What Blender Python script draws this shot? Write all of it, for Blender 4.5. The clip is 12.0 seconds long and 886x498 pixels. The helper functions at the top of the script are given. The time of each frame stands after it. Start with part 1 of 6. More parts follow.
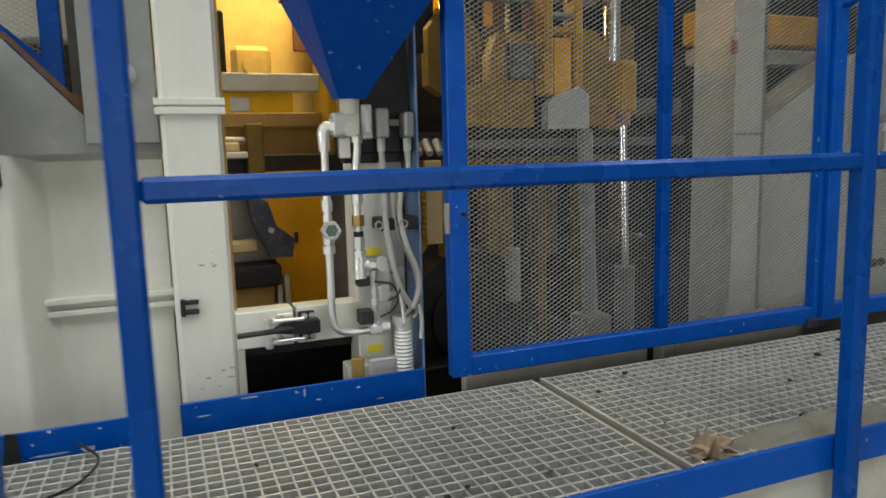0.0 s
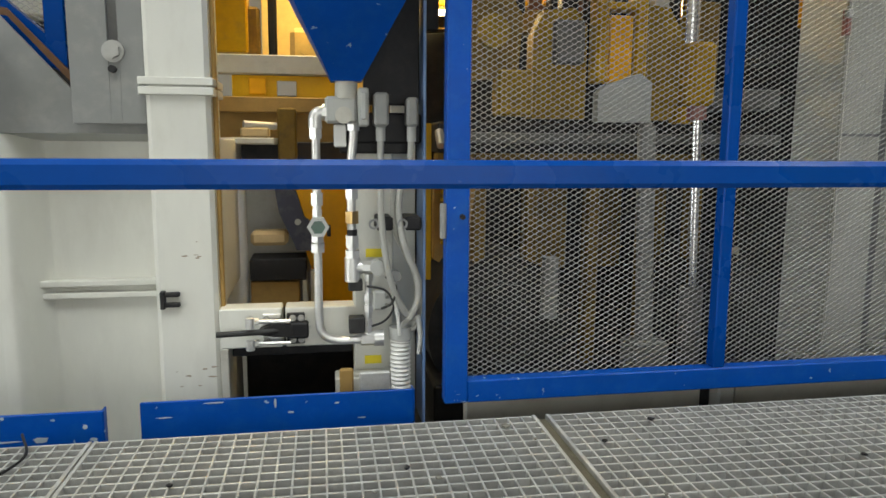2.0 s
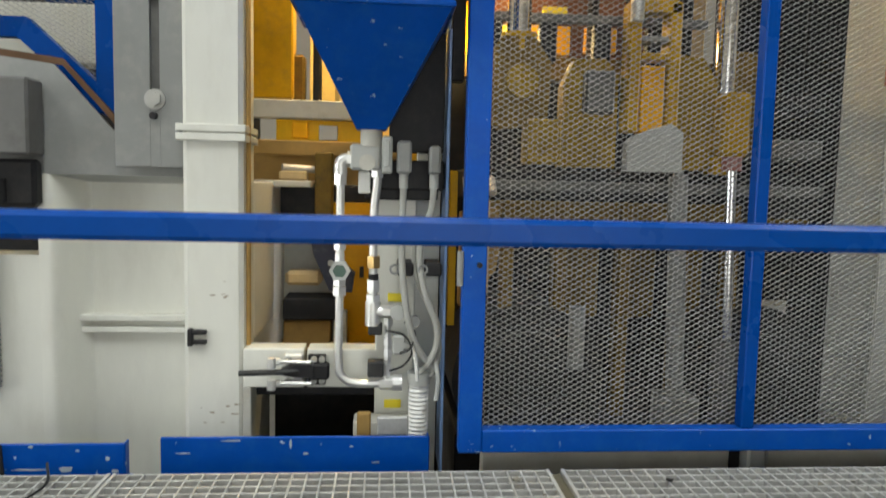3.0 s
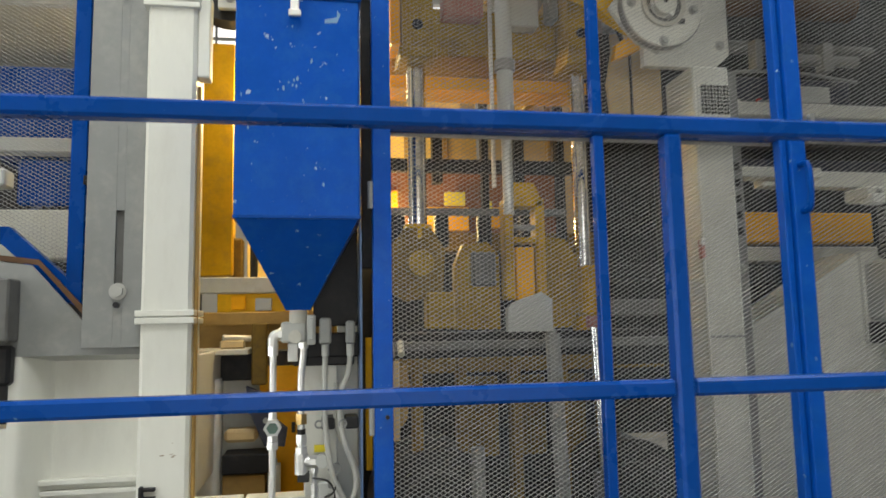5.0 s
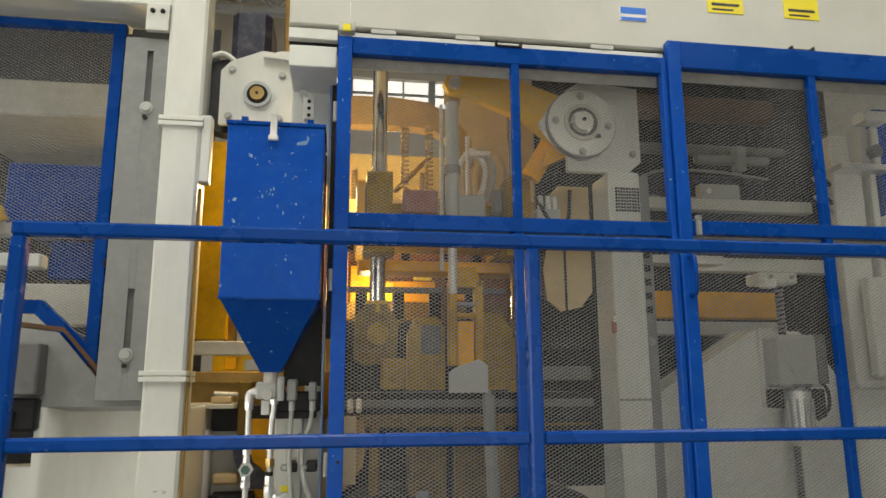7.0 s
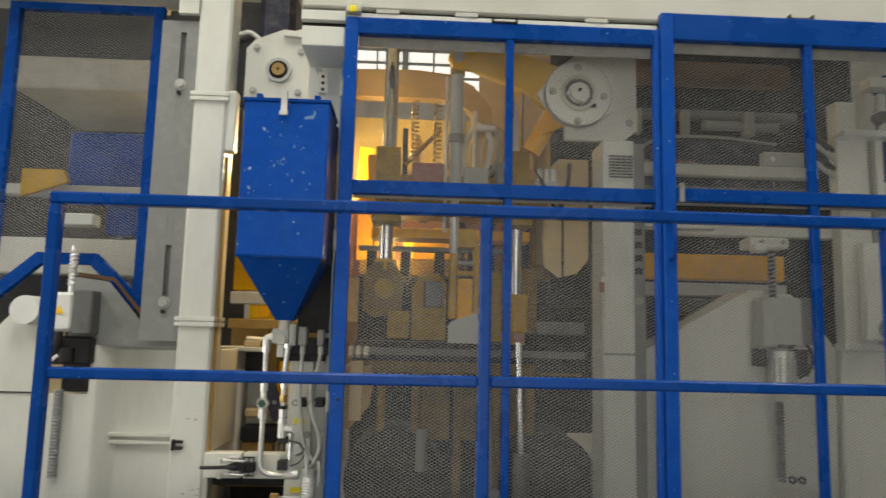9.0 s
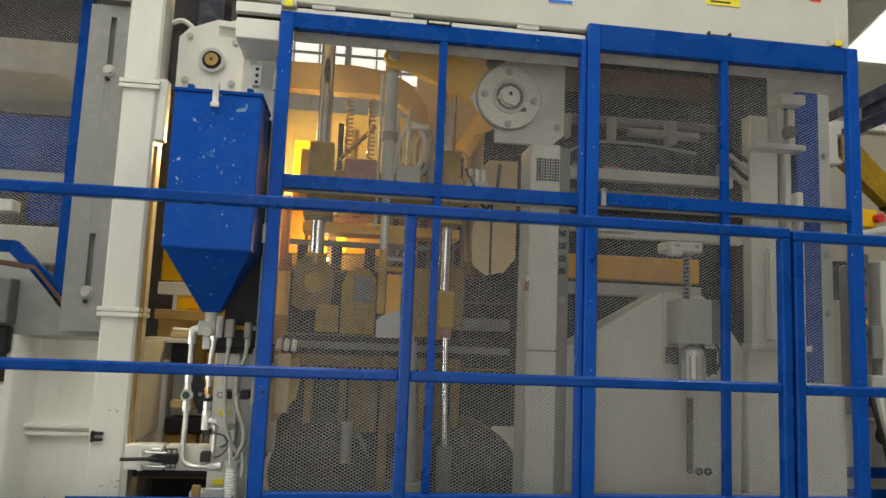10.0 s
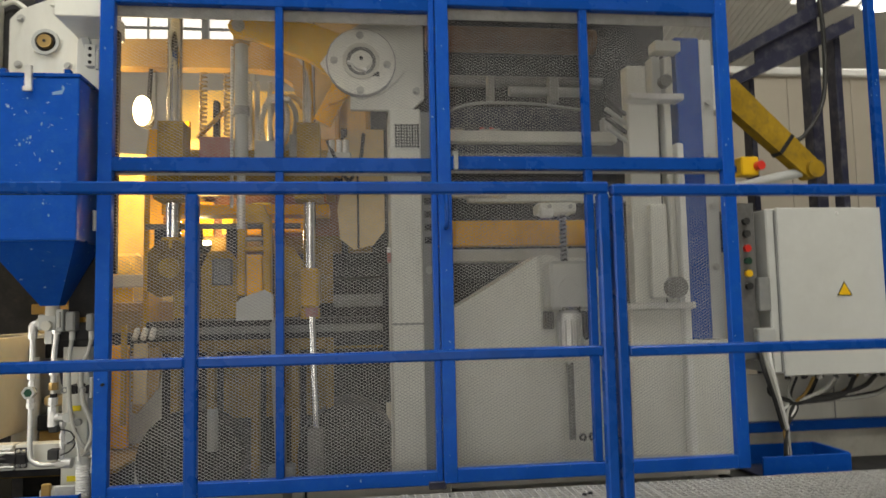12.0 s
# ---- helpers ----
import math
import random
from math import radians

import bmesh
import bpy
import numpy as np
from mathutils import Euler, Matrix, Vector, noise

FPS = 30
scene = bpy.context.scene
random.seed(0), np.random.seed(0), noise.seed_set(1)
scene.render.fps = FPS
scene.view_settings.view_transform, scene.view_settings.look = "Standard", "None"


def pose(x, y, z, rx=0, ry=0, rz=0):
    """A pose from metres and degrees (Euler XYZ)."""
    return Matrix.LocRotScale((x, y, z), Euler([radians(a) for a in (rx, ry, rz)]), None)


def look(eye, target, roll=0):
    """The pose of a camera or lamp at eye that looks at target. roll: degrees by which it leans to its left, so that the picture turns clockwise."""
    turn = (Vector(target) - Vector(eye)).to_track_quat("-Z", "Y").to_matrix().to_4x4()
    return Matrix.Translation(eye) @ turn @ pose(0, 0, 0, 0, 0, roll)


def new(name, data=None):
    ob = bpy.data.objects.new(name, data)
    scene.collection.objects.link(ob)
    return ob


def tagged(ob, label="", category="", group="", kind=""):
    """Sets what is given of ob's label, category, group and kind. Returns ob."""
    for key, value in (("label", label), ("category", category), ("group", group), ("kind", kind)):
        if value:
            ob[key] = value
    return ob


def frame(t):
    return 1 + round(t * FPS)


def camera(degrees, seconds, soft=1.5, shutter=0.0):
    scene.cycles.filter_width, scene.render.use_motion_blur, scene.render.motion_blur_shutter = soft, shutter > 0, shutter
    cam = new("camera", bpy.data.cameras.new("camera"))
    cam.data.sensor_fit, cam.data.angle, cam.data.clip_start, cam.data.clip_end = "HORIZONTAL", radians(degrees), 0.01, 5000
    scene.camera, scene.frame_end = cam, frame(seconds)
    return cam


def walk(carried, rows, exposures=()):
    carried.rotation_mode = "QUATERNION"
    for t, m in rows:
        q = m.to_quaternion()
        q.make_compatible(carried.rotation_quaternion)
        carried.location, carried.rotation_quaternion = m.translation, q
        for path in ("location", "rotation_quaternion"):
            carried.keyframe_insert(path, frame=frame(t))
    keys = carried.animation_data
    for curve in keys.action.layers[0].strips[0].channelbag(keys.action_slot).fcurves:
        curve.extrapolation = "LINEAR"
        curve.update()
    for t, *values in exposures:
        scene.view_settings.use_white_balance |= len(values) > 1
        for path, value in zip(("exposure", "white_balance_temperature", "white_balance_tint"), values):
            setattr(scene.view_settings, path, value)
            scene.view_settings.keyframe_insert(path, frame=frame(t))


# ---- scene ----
cam = camera(64.6, 12.0, shutter=0.5)
PATH = [
    (0, (0.194, 0.066, 0.627), (0.929, 1.916, 0.349), -1.5),
    (0.5, (0.39, 0.135, 0.638), (0.932, 2.027, 0.283), -0.5),
    (1, (0.532, 0.123, 0.63), (0.771, 2.073, 0.256), -0.8),
    (1.5, (0.599, 0.146, 0.61), (0.856, 2.105, 0.297), -1.2),
    (2, (0.614, 0.2, 0.621), (0.952, 2.149, 0.329), 0.4),
    (2.5, (0.682, 0.197, 0.626), (0.91, 2.165, 0.357), 1.3),
    (3, (0.711, 0.182, 0.645), (0.879, 2.166, 0.458), 1.4),
    (3.2, (0.714, 0.181, 0.667), (0.893, 2.167, 0.52), 1.5),
    (5, (0.752, -0.256, 0.712), (1.088, 1.704, 0.932), -1.1),
    (5.5, (0.805, -0.4, 0.716), (1.149, 1.549, 1.002), 0.4),
    (6, (0.935, -0.546, 0.71), (1.194, 1.406, 1.062), 2.2),
    (6.5, (0.974, -0.658, 0.723), (1.218, 1.295, 1.079), 2.0),
    (7, (0.92, -0.791, 0.723), (1.21, 1.151, 1.103), -0.2),
    (7.2, (0.904, -0.81, 0.702), (1.204, 1.132, 1.073), -1.4),
    (8.8, (1.168, -1.042, 0.719), (1.224, 0.94, 0.987), 1.6),
    (9, (1.212, -1.09, 0.718), (1.295, 0.893, 0.966), 1.4),
    (9.5, (1.157, -1.128, 0.721), (1.465, 0.829, 1.001), 2.2),
    (10, (1.261, -1.157, 0.725), (1.51, 0.813, 0.961), 2.3),
    (10.5, (1.464, -1.211, 0.731), (1.589, 0.77, 0.981), 3.8),
    (11, (1.607, -1.216, 0.751), (1.785, 0.758, 1.018), 2.6),
    (11.5, (1.75, -1.158, 0.742), (2.009, 0.811, 0.978), 1.6),
    (12, (1.907, -1.117, 0.739), (2.154, 0.861, 0.899), -1.2),
]
walk(cam, [(t, look(eye, target, roll)) for t, eye, target, roll in PATH],
     [(0, -0.40, 6400, 10), (1.0, -0.44, 6400, 10), (1.5, -0.38, 6400, 10), (2.2, -0.10, 6400, 10), (3.2, -0.05, 6400, 10), (5.0, -0.12, 6500, 10),
      (7.0, -0.36, 6850, 11), (9.0, -0.42, 6850, 11), (11.0, -0.42, 6850, 12), (12.0, -0.22, 6950, 13)])

# ---- light: daylight through the hall's roof lights and two added, unseen gates; work lamps in the machine ----
world = bpy.data.worlds.new("hall_sky")
world.use_nodes = True
scene.world = world
sky = world.node_tree.nodes.new("ShaderNodeTexSky")
sky.sky_type, sky.sun_disc, sky.sun_elevation, sky.sun_rotation = "NISHITA", False, radians(40), radians(150)
world.node_tree.links.new(sky.outputs[0], world.node_tree.nodes["Background"].inputs[0])
world.node_tree.nodes["Background"].inputs[1].default_value = 0.1


def area_lamp(name, x, y, z, sx, sy, watts, colour):
    data = bpy.data.lights.new(name, "AREA")
    data.shape, data.size, data.size_y, data.energy, data.color = "RECTANGLE", sx, sy, watts, colour
    ob = new(name, data)
    ob.matrix_world = pose(x, y, z)
    return ob


DAY = (0.96, 1.0, 0.97)
for sx in (-3.6, 0.6, 4.8):
    area_lamp("skylight_glow", sx, -0.9, 5.9, 1.1, 3.9, 196, DAY)
area_lamp("skylight_glow", 8.4, 5.6, 5.05, 0.9, 2.6, 85, DAY)
# unseen gates, added as daylight fill: south for the front, west from the left
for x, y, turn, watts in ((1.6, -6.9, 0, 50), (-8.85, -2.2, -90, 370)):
    gate = area_lamp("added_gate_light", x, y, 0.9, 4.6, 3.4, watts, DAY)
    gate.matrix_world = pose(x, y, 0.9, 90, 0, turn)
bulb = bpy.data.lights.new("work_lamp_bulb", "POINT")
bulb.energy, bulb.color, bulb.shadow_soft_size = 44, (1.0, 0.76, 0.36), 0.05
bulb_ob = new("work_lamp_bulb", bulb)
bulb_ob.location = (0.70, 2.86, 1.70)
low_bulb = bpy.data.lights.new("low_lamp_bulb", "POINT")
low_bulb.energy, low_bulb.color, low_bulb.shadow_soft_size = 7, (1.0, 0.74, 0.30), 0.04
low_bulb_ob = new("low_lamp_bulb", low_bulb)
low_bulb_ob.location = (1.08, 2.84, 1.19)


# ---- materials ----
def mat(name, col, rough=0.5, metal=0.0, vary=0.12, scale=6.0, dust=0.0, dust_col=(0.42, 0.40, 0.35), bump=0.06,
        chips=0.0, chip_col=(0.55, 0.6, 0.66), glow=0.0, streak=1.0, spec=0.5):
    m = bpy.data.materials.new(name)
    m.use_nodes = True
    nt = m.node_tree
    N, L = nt.nodes.new, nt.links.new
    bsdf = nt.nodes["Principled BSDF"]
    tc, oi = N("ShaderNodeTexCoord"), N("ShaderNodeObjectInfo")
    shift = N("ShaderNodeVectorMath")
    shift.operation = "MULTIPLY_ADD"
    mp = N("ShaderNodeCombineXYZ")
    for i in range(3):
        L(oi.outputs["Random"], mp.inputs[i])
    shift.inputs[1].default_value = (9.0, 5.0, 7.0)
    L(mp.outputs[0], shift.inputs[0])
    L(tc.outputs["Object"], shift.inputs[2])
    st = N("ShaderNodeVectorMath")
    st.operation = "MULTIPLY"
    st.inputs[1].default_value = (1.0, 1.0, streak)
    L(shift.outputs[0], st.inputs[0])

    def noise_tex(sc, detail=4.0, rgh=0.6):
        n = N("ShaderNodeTexNoise")
        n.inputs["Scale"].default_value, n.inputs["Detail"].default_value, n.inputs["Roughness"].default_value = sc, detail, rgh
        L(st.outputs[0], n.inputs["Vector"])
        return n

    def mix(fac, a, b):
        x = N("ShaderNodeMix")
        x.data_type = "RGBA"
        if fac is not None:
            L(fac, x.inputs[0])
        for sock, v in ((x.inputs[6], a), (x.inputs[7], b)):
            if isinstance(v, tuple):
                sock.default_value = (*v, 1)
            else:
                L(v, sock)
        return x.outputs[2]

    def ramp(sock, lo, hi, a=0.0, b=1.0):
        r = N("ShaderNodeMapRange")
        L(sock, r.inputs[0])
        for i, v in enumerate((lo, hi, a, b)):
            r.inputs[i + 1].default_value = v
        return r.outputs[0]

    big, fine = noise_tex(scale), noise_tex(scale * 9, 6.0, 0.65)
    c = mix(ramp(big.outputs[0], 0.3, 0.7), tuple(v * (1 - vary) for v in col), tuple(min(1, v * (1 + vary)) for v in col))
    c = mix(ramp(fine.outputs[0], 0.35, 0.75, 0.0, 0.5), c, tuple(v * (1 - vary) for v in col))
    if dust:
        d = noise_tex(scale * 2.3, 8.0, 0.7)
        c = mix(ramp(d.outputs[0], 0.48, 0.75, 0.0, dust), c, dust_col)
    if chips:
        d = noise_tex(scale * 4.5, 3.0, 0.55)
        c = mix(ramp(d.outputs[0], 0.71 - 0.06 * chips, 0.74 - 0.06 * chips, 0.0, 0.75), c, chip_col)
    L(c, bsdf.inputs["Base Color"])
    L(ramp(big.outputs[0], 0.25, 0.75, max(0.05, rough - 0.09), min(1, rough + 0.09)), bsdf.inputs["Roughness"])
    bsdf.inputs["Metallic"].default_value = metal
    bsdf.inputs["Specular IOR Level"].default_value = spec
    if bump:
        b = N("ShaderNodeBump")
        b.inputs["Strength"].default_value, b.inputs["Distance"].default_value = bump, 0.004
        L(fine.outputs[0], b.inputs["Height"])
        L(b.outputs[0], bsdf.inputs["Normal"])
    if glow:
        bsdf.inputs["Emission Color"].default_value = (*col, 1)
        bsdf.inputs["Emission Strength"].default_value = glow
    return m


BLUE = mat("blue_enamel", (0.0003, 0.049, 0.265), 0.28, dust=0.05, dust_col=(0.008, 0.08, 0.27), chips=-0.2, chip_col=(0.2, 0.33, 0.5), spec=0.15)
BLUE_WORN = mat("worn_blue_enamel", (0.0006, 0.064, 0.36), 0.36, dust=0.24, dust_col=(0.03, 0.16, 0.36), chips=0.22, scale=9, chip_col=(0.34, 0.44, 0.55), spec=0.15)
# pale blue with glancing light put into the colour
BLUE_LIT = mat("side_lit_blue_enamel", (0.16, 0.27, 0.50), 0.4, vary=0.12, dust=0.3)
# pale yellow with lamp light mixed into the colour
YELLOW_PALE = mat("lit_pale_yellow", (0.80, 0.56, 0.16), 0.5, vary=0.15, dust=0.2, dust_col=(0.4, 0.25, 0.06))
BLUE_DARK = mat("dark_blue_enamel", (0.009, 0.011, 0.035), 0.45, dust=0.2)
CREAM = mat("cream_machine_paint", (0.66, 0.66, 0.60), 0.36, dust=0.3, dust_col=(0.44, 0.42, 0.36), vary=0.06, scale=4, bump=0.03, streak=0.35)
CREAM_DIRTY = mat("dusty_cream_paint", (0.52, 0.51, 0.45), 0.5, dust=0.5, dust_col=(0.3, 0.27, 0.21), vary=0.1, scale=5)
CABINET = mat("pale_cabinet_paint", (0.53, 0.54, 0.51), 0.4, dust=0.2, dust_col=(0.4, 0.39, 0.35), vary=0.05, scale=4, bump=0.03)
# the machine cream, a tone darker for the top beam
BEAM = mat("darker_beam_paint", (0.53, 0.52, 0.46), 0.42, dust=0.3, dust_col=(0.42, 0.40, 0.34), vary=0.05, scale=3, bump=0.03)
GREY = mat("grey_machine_paint", (0.22, 0.225, 0.22), 0.45, dust=0.3, vary=0.08)
# dark grey parts; inside the press the tone also carries shade
GREY_DARK = mat("dark_grimy_grey", (0.13, 0.13, 0.125), 0.55, dust=0.5, dust_col=(0.05, 0.045, 0.04), vary=0.2)
GREY_PALE = mat("pale_grey_paint", (0.43, 0.44, 0.42), 0.45, dust=0.25, vary=0.06, scale=4)
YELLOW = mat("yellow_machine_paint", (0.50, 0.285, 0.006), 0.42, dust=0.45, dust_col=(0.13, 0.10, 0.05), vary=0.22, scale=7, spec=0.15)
# darker, grimy copy of the yellow; in the press it also carries shade
YELLOW_DARK = mat("dark_grimy_yellow", (0.33, 0.205, 0.016), 0.5, dust=0.6, dust_col=(0.08, 0.06, 0.035), vary=0.25, scale=9, spec=0.15)
# brighter copy of the machine yellow
SUNNY = mat("bright_yellow_paint", (0.74, 0.43, 0.008), 0.4, dust=0.2, dust_col=(0.22, 0.15, 0.04), vary=0.15, spec=0.2)
# raised to stand in for lamp light that the back plates miss
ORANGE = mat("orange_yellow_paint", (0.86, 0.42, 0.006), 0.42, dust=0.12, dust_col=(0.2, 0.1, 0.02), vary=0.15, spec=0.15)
# grimy yellow low in the press, with its shade put into the colour
OCHRE = mat("dark_grimy_ochre", (0.20, 0.125, 0.025), 0.55, dust=0.7, dust_col=(0.06, 0.045, 0.03), vary=0.25, scale=9, spec=0.15)
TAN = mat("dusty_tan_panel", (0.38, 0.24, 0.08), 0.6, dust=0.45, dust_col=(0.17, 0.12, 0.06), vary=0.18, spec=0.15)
CHROME = mat("chromed_steel", (0.75, 0.75, 0.76), 0.14, 1.0, vary=0.05, bump=0.01, dust=0.1)
STEEL = mat("zinc_plated_steel", (0.76, 0.76, 0.74), 0.38, 0.75, vary=0.2, dust=0.3, bump=0.2)
BOLT_STEEL = mat("dull_bolt_steel", (0.42, 0.42, 0.40), 0.55, 0.6, vary=0.2, dust=0.3)
GALV = mat("dusty_galvanised_steel", (0.47, 0.47, 0.45), 0.45, 0.2, vary=0.2, scale=12, dust=0.5, dust_col=(0.24, 0.22, 0.19))
MESH_METAL = mat("grey_expanded_metal", (0.37, 0.37, 0.37), 0.42, 0.7, vary=0.15, dust=0.3, dust_col=(0.2, 0.2, 0.19))
# dark iron; on backing sheets it also stands in for shade
IRON = mat("dark_iron_and_shade", (0.028, 0.028, 0.03), 0.5, 0.3, vary=0.3, dust=0.3, dust_col=(0.09, 0.08, 0.07), spec=0.15)
BLACK = mat("black_rubber", (0.018, 0.018, 0.018), 0.6, vary=0.3, dust=0.25, dust_col=(0.1, 0.1, 0.09))
HOSE = mat("grey_hydraulic_hose", (0.36, 0.36, 0.33), 0.5, vary=0.15, dust=0.3)
WHITE_PLASTIC = mat("white_plastic", (0.72, 0.72, 0.69), 0.4, vary=0.06, dust=0.2)
BRASS = mat("tarnished_brass", (0.50, 0.34, 0.14), 0.35, 0.9, dust=0.3)
GREEN_GLASS = mat("green_gauge_glass", (0.02, 0.07, 0.045), 0.15, vary=0.2)
STICKER = mat("yellow_sticker", (0.80, 0.66, 0.02), 0.45, vary=0.05, bump=0)
STICKER_BLUE = mat("blue_sticker", (0.02, 0.16, 0.62), 0.45, vary=0.05, bump=0)
WARN = mat("warning_yellow", (0.85, 0.50, 0.01), 0.4, vary=0.05, bump=0)
PRINT = mat("black_print", (0.02, 0.02, 0.02), 0.5, bump=0)
RED = mat("red_plastic", (0.65, 0.03, 0.02), 0.35, bump=0)
PINK = mat("faded_red_casing", (0.34, 0.12, 0.10), 0.5, dust=0.4)
CHIP = mat("bare_primer", (0.13, 0.25, 0.42), 0.6, vary=0.2, bump=0)
BEIGE = mat("pale_dusty_beige", (0.57, 0.42, 0.21), 0.6, dust=0.3, dust_col=(0.3, 0.22, 0.12), vary=0.12)
OXIDE = mat("red_brown_primer", (0.22, 0.085, 0.03), 0.6, vary=0.2, dust=0.3, dust_col=(0.10, 0.06, 0.03))
RUST = mat("rusty_edge", (0.14, 0.07, 0.03), 0.7, vary=0.3)
PAPER = mat("brown_kraft_paper", (0.30, 0.22, 0.15), 0.8, vary=0.25, scale=20, bump=0.4)
OLD_DIRT = mat("packed_brown_dirt", (0.10, 0.09, 0.06), 0.9, vary=0.3, scale=20, bump=0.5)
DIRT = mat("grey_cement_dust", (0.20, 0.19, 0.16), 0.9, vary=0.25, scale=15, bump=0.5)
CONCRETE = mat("grey_concrete_floor", (0.28, 0.27, 0.25), 0.8, vary=0.2, scale=1.5, dust=0.4, bump=0.2)
HALL_WALL = mat("beige_sheet_wall", (0.42, 0.38, 0.31), 0.6, vary=0.08, scale=1.0)
ROOF = mat("pale_corrugated_sheet", (0.72, 0.72, 0.69), 0.4, vary=0.1, scale=2.0)
SCUFF_PALE = mat("worn_pale_primer", (0.36, 0.43, 0.50), 0.7, vary=0.2)
SCUFF = mat("brown_scuff", (0.36, 0.31, 0.24), 0.7, vary=0.2)
SKY_PANEL = mat("translucent_roof_sheet", (1.0, 0.98, 0.93), 0.5, vary=0.02, bump=0, glow=1.3)
LAMP_GLASS = mat("lit_lamp_glass", (1.0, 0.75, 0.36), 0.4, vary=0.02, bump=0, glow=26.0)
LAMP_WHITE = mat("lit_white_lamp", (1.0, 0.98, 0.92), 0.4, vary=0.02, bump=0, glow=12.0)


# ---- mesh helpers ----
ORIGIN = {}


def thing(name, label, category, at, group="", kind=""):
    ob = new(name)
    ob.location = at
    ob.empty_display_size = 0.05
    ORIGIN[ob] = Vector(at)
    return tagged(ob, label, category, group, kind)


def finish(me, material, angle=32):
    me.materials.append(material)
    me.polygons.foreach_set("use_smooth", [True] * len(me.polygons))
    me.set_sharp_from_angle(angle=radians(angle))
    me.update()


def part(name, bm, material, parent=None, label=""):
    """One mesh object, built in world metres, under a thing or a part."""
    o = ORIGIN.get(parent, Vector())
    bmesh.ops.translate(bm, verts=bm.verts, vec=-o)
    bmesh.ops.recalc_face_normals(bm, faces=bm.faces)
    me = bpy.data.meshes.new(name)
    bm.to_mesh(me)
    bm.free()
    finish(me, material)
    ob = new(name, me)
    ob.parent = parent
    ORIGIN[ob] = o
    if label:
        ob["label"] = label
    return ob


def solid(name, bm, material, label, category, kind="", group=""):
    """A thing that is one mesh, with its origin at the middle of its base."""
    lo = [min(v.co[i] for v in bm.verts) for i in range(3)]
    hi = [max(v.co[i] for v in bm.verts) for i in range(3)]
    at = Vector(((lo[0] + hi[0]) / 2, (lo[1] + hi[1]) / 2, lo[2]))
    bmesh.ops.translate(bm, verts=bm.verts, vec=-at)
    bmesh.ops.recalc_face_normals(bm, faces=bm.faces)
    me = bpy.data.meshes.new(name)
    bm.to_mesh(me)
    bm.free()
    finish(me, material)
    ob = new(name, me)
    ob.location = at
    ORIGIN[ob] = at
    return tagged(ob, label, category, group, kind)


def B():
    return bmesh.new()


def box(bm, x0, x1, y0, y1, z0, z1, b=0.003):
    """A box with chamfered edges."""
    b = min(b, abs(x1 - x0) / 3, abs(y1 - y0) / 3, abs(z1 - z0) / 3)
    X, Y, Z = sorted((x0, x1)), sorted((y0, y1)), sorted((z0, z1))
    vs = []
    for i in (0, 1):
        for j in (0, 1):
            for k in (0, 1):
                p = Vector((X[i], Y[j], Z[k]))
                d = Vector((b if i == 0 else -b, b if j == 0 else -b, b if k == 0 else -b))
                for keep in range(3):
                    q = p + d
                    q[keep] = p[keep]
                    vs.append(bm.verts.new(q))
    hull(bm, vs)
    return bm


def hull(bm, vs):
    vs = [v if hasattr(v, "co") else bm.verts.new(v) for v in vs]
    bmesh.ops.convex_hull(bm, input=vs, use_existing_faces=False)
    return bm


def cyl(bm, p0, p1, r, seg=18, r2=None):
    p0, p1 = Vector(p0), Vector(p1)
    d = p1 - p0
    m = Matrix.Translation((p0 + p1) / 2) @ d.to_track_quat("Z", "Y").to_matrix().to_4x4()
    bmesh.ops.create_cone(bm, cap_ends=True, segments=seg, radius1=r, radius2=r if r2 is None else r2, depth=d.length, matrix=m)
    return bm


def prism(bm, poly, a, b, axis="y"):
    """A polygon, given in the two other axes, drawn out from a to b."""
    def at(p, w):
        return {"y": (p[0], w, p[1]), "x": (w, p[0], p[1]), "z": (p[0], p[1], w)}[axis]
    lo, hi = [bm.verts.new(at(p, a)) for p in poly], [bm.verts.new(at(p, b)) for p in poly]
    n = len(poly)
    bm.faces.new(lo)
    bm.faces.new(hi[::-1])
    for i in range(n):
        bm.faces.new((lo[i], hi[i], hi[(i + 1) % n], lo[(i + 1) % n]))
    return bm


def smooth_line(pts, n=8):
    pts = [Vector(p) for p in pts]
    ext = [2 * pts[0] - pts[1], *pts, 2 * pts[-1] - pts[-2]]
    out = []
    for i in range(1, len(ext) - 2):
        a, b, c, d = ext[i - 1:i + 3]
        for k in range(n):
            t = k / n
            out.append(0.5 * (2 * b + (c - a) * t + (2 * a - 5 * b + 4 * c - d) * t * t + (3 * b - a - 3 * c + d) * t ** 3))
    return out + [pts[-1]]


def sweep(bm, pts, r, seg=10, n=8, ribs=0.0):
    """A round tube along a smooth line; ribs: how much every other ring is wider."""
    line = smooth_line(pts, n) if n > 1 else [Vector(p) for p in pts]
    rings = []
    side = None
    for i, p in enumerate(line):
        d = (line[min(i + 1, len(line) - 1)] - line[max(i - 1, 0)]).normalized()
        if side is None:
            side = d.orthogonal().normalized()
        side = (side - d * side.dot(d)).normalized()
        up = d.cross(side)
        rr = r * (1 + (ribs if i % 2 else 0))
        rings.append([bm.verts.new(p + rr * (math.cos(2 * math.pi * k / seg) * side + math.sin(2 * math.pi * k / seg) * up)) for k in range(seg)])
    for a, b in zip(rings, rings[1:]):
        for k in range(seg):
            bm.faces.new((a[k], a[(k + 1) % seg], b[(k + 1) % seg], b[k]))
    bm.faces.new(rings[0])
    bm.faces.new(rings[-1][::-1])
    return bm


